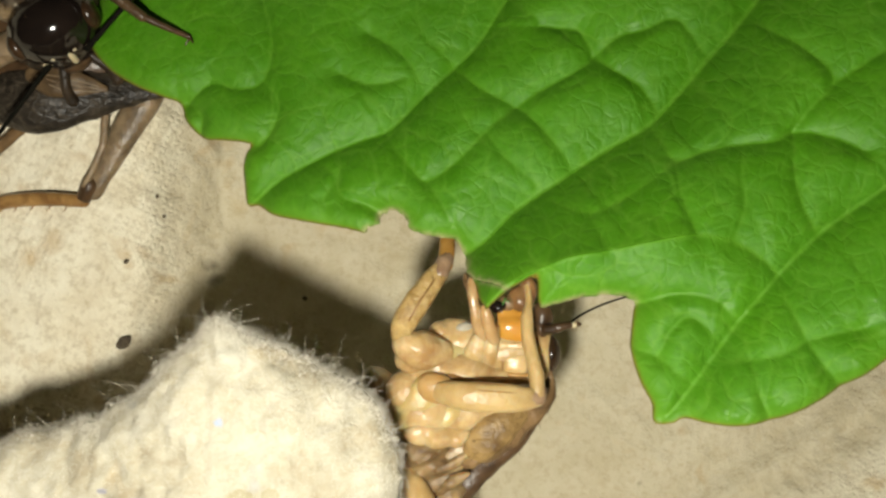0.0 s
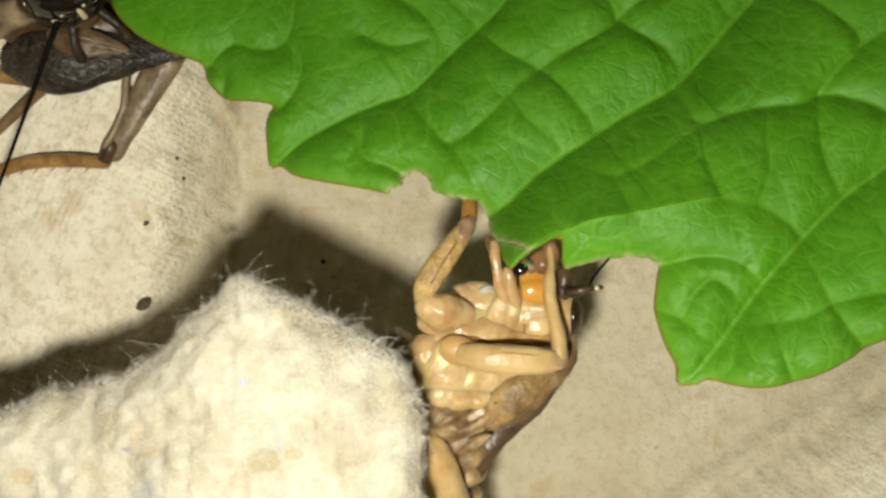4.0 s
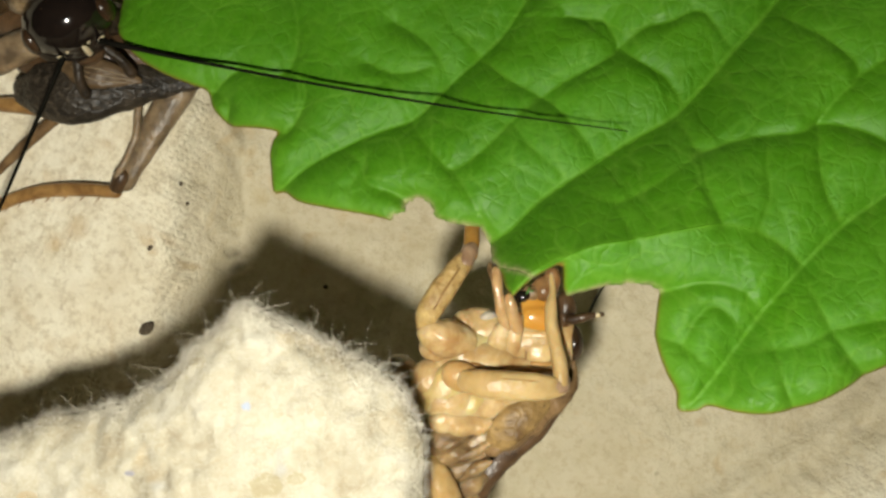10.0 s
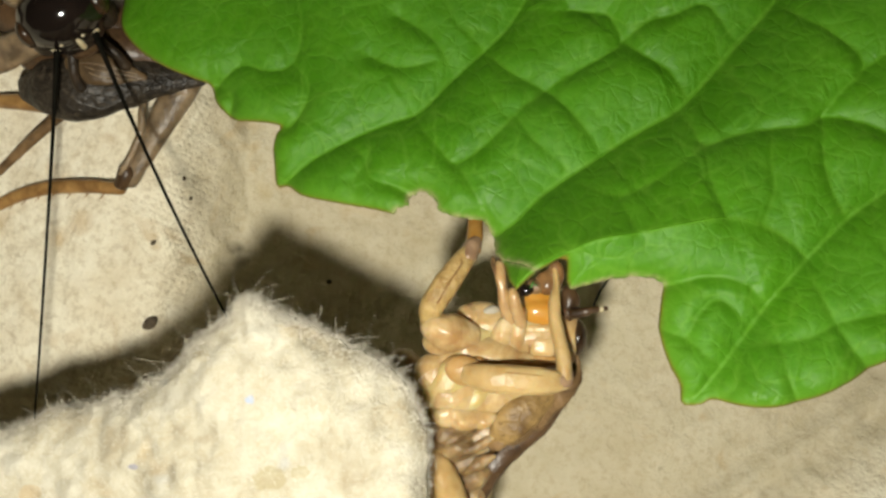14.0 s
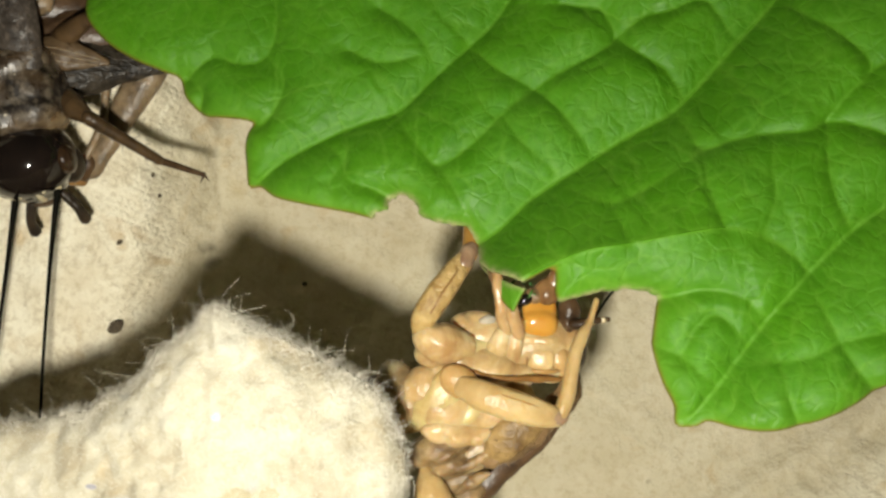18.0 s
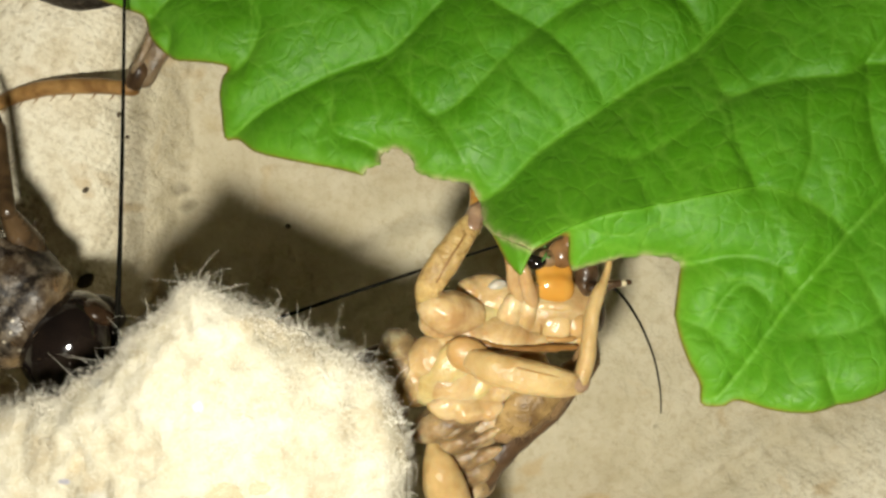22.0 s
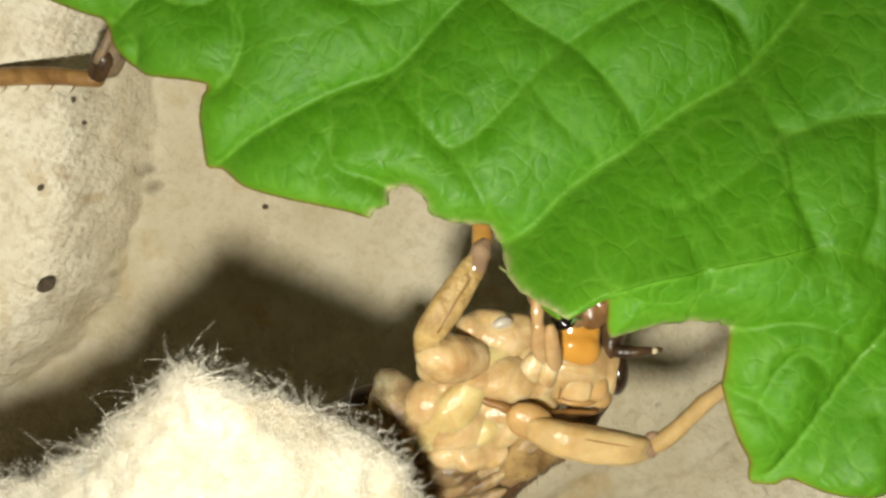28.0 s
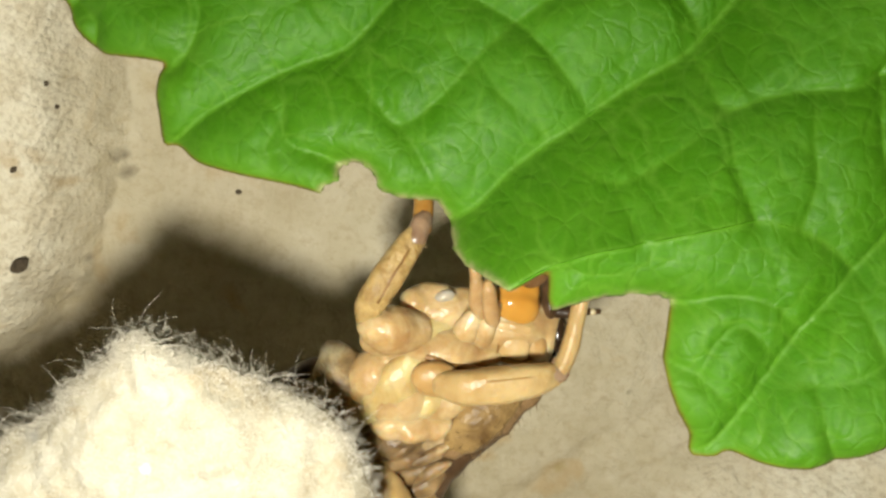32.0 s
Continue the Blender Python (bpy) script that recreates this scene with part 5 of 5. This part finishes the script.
    for s in (1, -1):
        root = (11.2 * k, 1.3 * s * k, 3.6 * k)
        pts = [(root[0] + x, root[1] + 0.0015 * x * x * s, root[2] + zz, r) for x, zz, r in ((0, 0, 0.28), (1.2, 0.1, 0.22), (7, 0.45, 0.145), (16, 0.7, 0.11), (27, 0.3, 0.08), (39, -0.6, 0.035))]
        feelers.append((add("antenna", loft(bmesh.new(), pts, seg=6), THREAD, "long thread-like dark antenna", pivot=root), root))
    return c, legs, feelers


WALKER, WALKER_LEGS, WALKER_FEELERS = build_walking_cricket()


# ---- the small white torch that is carried beside the lens ----
def build_torch():
    glow = bpy.data.materials.new("white_led")
    glow.use_nodes = True
    bsdf = glow.node_tree.nodes["Principled BSDF"]
    bsdf.inputs["Base Color"].default_value = (0.9, 0.9, 0.85, 1)
    bsdf.inputs["Emission Color"].default_value = (1.0, 0.965, 0.84, 1)
    bsdf.inputs["Emission Strength"].default_value = 1370
    torch = tagged(new("torch"), "small round white torch held beside the lens", "torch")
    bm = bmesh.new()
    bmesh.ops.create_circle(bm, cap_ends=True, segments=12, radius=0.0030)
    bmesh.ops.reverse_faces(bm, faces=bm.faces)
    part("lens", bm, glow, torch, "glowing white lens")
    bm = bmesh.new()
    rings = []
    for r, z in ((0.0031, -0.0002), (0.0036, -0.0002), (0.0038, 0.0004), (0.0038, 0.0030), (0.0030, 0.0034), (0.0005, 0.0034)):
        rings.append([bm.verts.new((r * math.cos(k * math.pi / 12), r * math.sin(k * math.pi / 12), z)) for k in range(24)])
    for p, q in zip(rings, rings[1:]):
        for k in range(24):
            bm.faces.new((p[k], p[(k + 1) % 24], q[(k + 1) % 24], q[k]))
    bm.faces.new(rings[-1])
    part("housing", bm, DARK, torch, "black housing")
    return torch


TORCH = build_torch()


def home_pose(home, rest, wanted):
    """A joint's pose that turns its resting direction into the wanted one."""
    return Matrix.Translation(home) @ rest.rotation_difference(wanted).to_matrix().to_4x4()


# ---- what moves, from start to end ----
def motions():
    walk(TORCH, [(t, m @ Matrix.Translation(TORCH_OFFSET)) for t, m in PATH])
    base = Vector((0.003, -0.008, 0.025))
    rows = []
    for t, dx, dy in ((0, 0, 0.1), (15, 0, 0), (15.5, 0.2, 0), (17.5, 0.8, 0.05), (18.5, 0.9, 0.1), (20, 1.4, 0.4), (21, 1.4, 0.4), (22, 1.2, -0.1),
                      (23, 0.55, 0), (24.5, 0.7, 0), (26.5, 0.15, 0.15), (28, 0.4, 0.1), (29, 0.05, 0.15), (31, 0.3, 0.25), (32, -0.1, 0.3)):
        rows.append((t, pose(base.x + dx * MM, base.y + dy * MM, base.z)))
    walk(FEEDER, rows)
    home = LEAF_TIP.location.copy()
    rows = [(0, pose(*home)), (15.4, pose(*home))]
    for t, dx, dy, dz, rx, rz in ((16.2, 0.1, -0.1, -2.0, 10, 5), (17.2, 0.3, 0.1, -4.6, 20, 15), (19.5, 0.4, 0.0, -5.0, 20, 20), (21.6, 0.2, 0.4, -4.2, 25, 15),
                                  (22.6, 0.2, 0.4, -4.1, 25, 30), (24.4, 0.3, 0.3, -4.4, 25, 20), (26.5, 0.5, 0.1, -5.0, 20, 30), (28.5, 0.5, 0.0, -5.1, 20, 40), (32, 0.6, 0.0, -5.6, 20, 50)):
        rows.append((t, pose(home.x + dx * MM, home.y + dy * MM, home.z + dz * MM, rx, 0, rz)))
    walk(LEAF_TIP, rows)
    rows = []
    for t, dx, dy, turn in ((0, 0, 0, 0), (15.5, 0, 0, 0), (17.5, 0, 0, 0), (24.5, 0, 0, 0), (26.3, 0.5, -1.0, -6), (28.6, 0.5, -1.0, -6), (29.1, 0.2, -0.3, -8), (30.0, 0.1, 0.0, -9), (32.0, 0.2, 0.0, -8)):
        rows.append((t, pose(dx * MM, dy * MM, 0, 0, 0, turn)))
    walk(FEEDER_HEAD, rows)
    home = FEEDER_LEG.location.copy()
    rows = []
    for t, dx, dy, turn in ((0, 0, 0, 0), (15.5, 0, 0, 0), (17.5, 0, 0, -12), (19, 0, 0, -14), (24.5, 0, 0, -6), (26.1, 1.0, -0.5, -8), (26.5, 3.1, -1.1, -9), (28.6, 3.1, -1.1, -9), (29.0, 1.5, -0.3, 10), (30, 1.4, -0.1, 10), (32, 1.2, 0, 8)):
        rows.append((t, pose(home.x + dx * MM, home.y + dy * MM, home.z, 0, 0, turn)))
    walk(FEEDER_LEG, rows)
    home = FEEDER_SHIN.location.copy()
    walk(FEEDER_SHIN, [(t, pose(*home, 0, 0, a)) for t, a in ((0, 0), (15.5, 0), (17.5, -8), (19, -10), (24.5, -10), (26.1, -30), (26.5, -54), (28.6, -54), (29.0, -42), (30, -38), (32, -34))])
    home = FEEDER_ANTENNA.location.copy()
    walk(FEEDER_ANTENNA, [(t, pose(*home, 0, 0, a)) for t, a in ((0, 85), (7, 115), (17, 115), (17.5, 75), (18, 110), (21.2, 85), (22.0, 2), (24.2, -2), (24.6, 45), (26.5, 30), (27, 75), (32, 110))])
    for leg, fold in zip(RESTER_LEGS, (-85, -70)):
        home = leg.location.copy()
        walk(leg, [(t, pose(*home, 0, 0, a * fold)) for t, a in ((0, 0), (18.5, 0), (18.8, 0.5), (19.1, 1), (32, 1))])
    walk(RESTER, [
        (0.0, pose(-0.03120, 0.01376, 0.00900)),
        (1.0, pose(-0.03112, 0.01356, 0.00900)),
        (2.0, pose(-0.03106, 0.01360, 0.00900)),
        (3.0, pose(-0.03109, 0.01367, 0.00900)),
        (3.5, pose(-0.03115, 0.01372, 0.00900)),
        (5.5, pose(-0.03099, 0.01377, 0.00900)),
        (6.0, pose(-0.03091, 0.01365, 0.00900)),
        (7.0, pose(-0.03076, 0.01347, 0.00900)),
        (8.0, pose(-0.03064, 0.01322, 0.00900)),
        (9.0, pose(-0.03061, 0.01324, 0.00900)),
        (10.0, pose(-0.03061, 0.01342, 0.00900)),
        (11.0, pose(-0.03061, 0.01319, 0.00900)),
        (12.0, pose(-0.03059, 0.01329, 0.00900)),
        (13.0, pose(-0.03059, 0.01323, 0.00900)),
        (14.0, pose(-0.03051, 0.01325, 0.00900)),
        (15.0, pose(-0.03056, 0.01302, 0.00900)),
        (15.5, pose(-0.03054, 0.01300, 0.00900)),
        (17.5, pose(-0.03062, 0.01280, 0.00900)),
        (18.0, pose(-0.03075, 0.01368, 0.00900)),
        (18.5, pose(-0.03068, 0.01439, 0.00900)),
        (19.0, pose(-0.02454, 0.01272, 0.00900)),
        (19.5, pose(-0.02346, 0.01602, 0.00900)),
        (20.0, pose(-0.02444, 0.01717, 0.00900)),
        (20.5, pose(-0.02333, 0.01701, 0.00900)),
        (21.0, pose(-0.02416, 0.01700, 0.00900)),
        (21.5, pose(-0.02343, 0.01678, 0.00900)),
        (22.0, pose(-0.02434, 0.01607, 0.00900)),
        (22.5, pose(-0.02467, 0.01606, 0.00900)),
        (23.0, pose(-0.02459, 0.01623, 0.00900)),
        (24.0, pose(-0.02444, 0.01594, 0.00900)),
        (24.5, pose(-0.02487, 0.01556, 0.00900)),
        (26.5, pose(-0.02597, 0.01350, 0.00900)),
        (27.0, pose(-0.02453, 0.01446, 0.00900)),
        (27.5, pose(-0.02398, 0.01438, 0.00900)),
        (28.0, pose(-0.02395, 0.01605, 0.00900)),
        (28.5, pose(-0.02419, 0.01622, 0.00900)),
        (29.0, pose(-0.02498, 0.01794, 0.00900)),
        (29.5, pose(-0.02635, 0.01906, 0.00900)),
        (30.0, pose(-0.02826, 0.01975, 0.00900)),
        (31.0, pose(-0.02873, 0.02008, 0.00900)),
        (32.0, pose(-0.02975, 0.02089, 0.00900)),
    ])
    walk(WALKER, [
        (0.0, pose(-0.03107, 0.02716, 0.01500, 0, 0, -65)),
        (1.0, pose(-0.03065, 0.02725, 0.01500, 0, 0, -65)),
        (2.0, pose(-0.03158, 0.02666, 0.01500, 0, 0, -65)),
        (3.0, pose(-0.03203, 0.02718, 0.01500, 0, 0, -65)),
        (3.5, pose(-0.03211, 0.02693, 0.01500, 0, 0, -65)),
        (5.5, pose(-0.03095, 0.03022, 0.01500, 0, 0, -65)),
        (7.0, pose(-0.03075, 0.02987, 0.01500, 0, 0, -65)),
        (8.0, pose(-0.03076, 0.02890, 0.01500, 0, 0, -65)),
        (8.5, pose(-0.03121, 0.02738, 0.01500, 0, 0, -65)),
        (9.0, pose(-0.03127, 0.02698, 0.01500, 0, 0, -65)),
        (10.0, pose(-0.03209, 0.02674, 0.01500, 0, 0, -65)),
        (11.0, pose(-0.03172, 0.02696, 0.01500, 0, 0, -65)),
        (12.0, pose(-0.03145, 0.02698, 0.01500, 0, 0, -65)),
        (13.0, pose(-0.03156, 0.02675, 0.01500, 0, 0, -65)),
        (14.0, pose(-0.03275, 0.02681, 0.01500, 0, 0, -65)),
        (14.5, pose(-0.03335, 0.02658, 0.01500, 0, 0, -65)),
        (15.0, pose(-0.03324, 0.02703, 0.01500, 0, 0, -65)),
        (15.5, pose(-0.03330, 0.02616, 0.01500, 0, 0, -62)),
        (16.5, pose(-0.03217, 0.02101, 0.01400, 0, 0, -58)),
        (17.5, pose(-0.03257, 0.01652, 0.01300, 0, 0, -56)),
        (17.8, pose(-0.03020, 0.01658, 0.01300, 0, 0, -62)),
        (18.0, pose(-0.03150, 0.01636, 0.01200, 0, 0, -75)),
        (18.2, pose(-0.03213, 0.01583, 0.01200, 0, 0, -80)),
        (18.5, pose(-0.03461, 0.01363, 0.01100, 0, 0, -90)),
        (19.0, pose(-0.03866, 0.01144, 0.01100, 0, 0, -70)),
        (19.5, pose(-0.03936, 0.00818, 0.01000, 0, 0, -50)),
        (20.0, pose(-0.03469, 0.00361, 0.01200, 0, 0, -40)),
        (20.5, pose(-0.03120, -0.00030, 0.01600, 0, 0, -38)),
        (21.0, pose(-0.03080, -0.00286, 0.01700, 0, 0, -35)),
        (21.5, pose(-0.03011, -0.00274, 0.01700, 0, 0, -35)),
        (22.0, pose(-0.03110, -0.00243, 0.01700, 0, 0, -35)),
        (22.5, pose(-0.03140, -0.00257, 0.01700, 0, 0, -35)),
        (23.0, pose(-0.03096, -0.00259, 0.01700, 0, 0, -35)),
        (24.0, pose(-0.03088, -0.00216, 0.01700, 0, 0, -35)),
        (24.5, pose(-0.03220, -0.00319, 0.01700, 0, 0, -32)),
        (25.3, pose(-0.03497, -0.00280, 0.02300, 0, 0, -8)),
        (26.0, pose(-0.02996, 0.00080, 0.03300, 0, 0, -8)),
        (26.5, pose(-0.02879, 0.00125, 0.03300, 0, 0, -12)),
        (26.8, pose(-0.02848, -0.00237, 0.03300, 0, 0, -15)),
        (27.0, pose(-0.02613, -0.00175, 0.03300, 0, 0, -25)),
        (27.2, pose(-0.02531, -0.00321, 0.03400, 0, 0, -14)),
        (27.4, pose(-0.02332, -0.00555, 0.03400, 0, 0, -12)),
        (27.55, pose(-0.02220, -0.00705, 0.03400, 0, 0, -20)),
        (27.75, pose(-0.01600, -0.03660, 0.03400, 0, 0, -60)),
        (28.0, pose(-0.01700, -0.03010, 0.03400, 0, 0, -88)),
        (28.3, pose(-0.01650, -0.02810, 0.03400, 0, 0, -90)),
        (29.4, pose(-0.01750, -0.02910, 0.03400, 0, 0, -92)),
        (29.8, pose(-0.01700, -0.03660, 0.03400, 0, 0, -92)),
        (32.0, pose(-0.01700, -0.04860, 0.03400, 0, 0, -92)),
    ])
    yaw = [
        (0.0, (108, -60), (10, 0)),
        (0.5, (125, -60), (10, 0)),
        (1.5, (120, -65), (10, 0)),
        (1.8, (70, -70), (22, 0)),
        (2.0, (51, -70), (25, 0)),
        (2.2, (75, -68), (22, 0)),
        (2.5, (120, -60), (10, 0)),
        (3.0, (125, -40), (10, 0)),
        (3.5, (115, -45), (10, 0)),
        (4.5, (70, -40), (18, 0)),
        (5.5, (39.2, -38), (16.5, 2)),
        (6.0, (49.3, -38), (14.8, 2)),
        (6.5, (46.9, -37), (14.6, 2)),
        (7.0, (41.6, -34), (15.7, 2)),
        (7.5, (39.5, -38), (17.1, 2)),
        (8.0, (28.7, -36), (18.6, 2)),
        (8.5, (25.7, -38), (20.7, 2)),
        (9.0, (26, -30), (21.1, 2)),
        (9.5, (33, -40), (20, 2)),
        (10.0, (49.9, -45), (16.1, 2)),
        (10.5, (44.1, -35), (17.7, 2)),
        (11.0, (37.9, -28), (18.9, 2)),
        (11.5, (43.6, -15), (17.4, 2)),
        (12.0, (39.1, -5), (18.6, 2)),
        (12.5, (38.1, 13), (18.8, 3)),
        (13.0, (10, -3), (14, 3)),
        (13.5, (5, -10), (14, 3)),
        (14.0, (0, -25), (10, 3)),
        (14.5, (30, -30), (21, 3)),
        (15.0, (105, -55), (15, 2)),
        (15.3, (58, -44), (18, 2)),
        (15.5, (23.9, -38), (21.5, 2)),
        (17.5, (-25, -89), (5, 0)),
        (18.0, (-18, -20), (5, 0)),
        (18.5, (45, 25), (5, 0)),
        (19.0, (35, 15), (5, 0)),
        (20.0, (15, -15), (10, 5)),
        (20.5, (49, 23), (12, 8)),
        (21.0, (75, 62), (3, 0)),
        (21.5, (68, 60), (3, 0)),
        (22.0, (118, 56), (6, 0)),
        (22.5, (50, 45.8), (-3, -1)),
        (23.0, (50.8, 45.9), (-3.5, -1)),
        (24.0, (49.2, 44.2), (-3.5, -1)),
        (24.5, (45, 37), (8, 5)),
        (26.5, (77, -3), (20, 0)),
        (27.0, (150, -10), (15, 5)),
        (27.2, (160, 0), (15, 5)),
        (27.6, (42, -18), (5, 0)),
        (32.0, (35, -25), (5, 0)),
    ]
    for side, (ob, root) in enumerate(WALKER_FEELERS):
        walk(ob, [(t, pose(*[a * MM for a in root], 0, -up[side], turn[side])) for t, turn, up in yaw])
    for n, (leg, s, name) in enumerate(WALKER_LEGS):
        home = leg.location.copy()
        rows = [(0, pose(*home)), (15.4, pose(*home))]
        t = 15.6
        if name == "foreleg" and s > 0:  # its foot stands on the leaf at first, and again before it sets off
            reach = Vector((6.5, 10.0, -1.7))
            on_leaf, step_off = [home_pose(home, reach, Vector(p) - Vector((6.5, 2.8, 2.6))) for p in ((16.0, 8.6, 5.8), (13.0, 12.8, 8.6))]
            rows = [(0, on_leaf), (0.5, on_leaf), (0.9, pose(*home)), (14.4, pose(*home)), (14.9, on_leaf), (15.6, on_leaf), (16.5, step_off), (17.6, step_off)]
            t = 17.9
        while t < 20.6:
            rows.append((t, pose(*home, 0, 0, 14 * math.sin(t * 9 + n * 2.1) * s)))
            t += 0.2
        back = {"foreleg": 85 if s > 0 else -20, "middle_leg": 60 * s, "hind_leg": 0}[name]
        rows += [(21, pose(*home, 0, 0, back)), (24.6, pose(*home, 0, 0, back))]
        t = 24.8
        ahead = (-45 if s > 0 else 20) if name == "foreleg" else 0
        while t < 27.6:
            rows.append((t, pose(*home, 0, 0, 12 * math.sin(t * 9 + n * 2.1) * s + ahead * min(1, (t - 24.8) / 1.5))))
            t += 0.2
        rows += [(27.8, pose(*home)), (32, pose(*home))]
        walk(leg, rows)


motions()
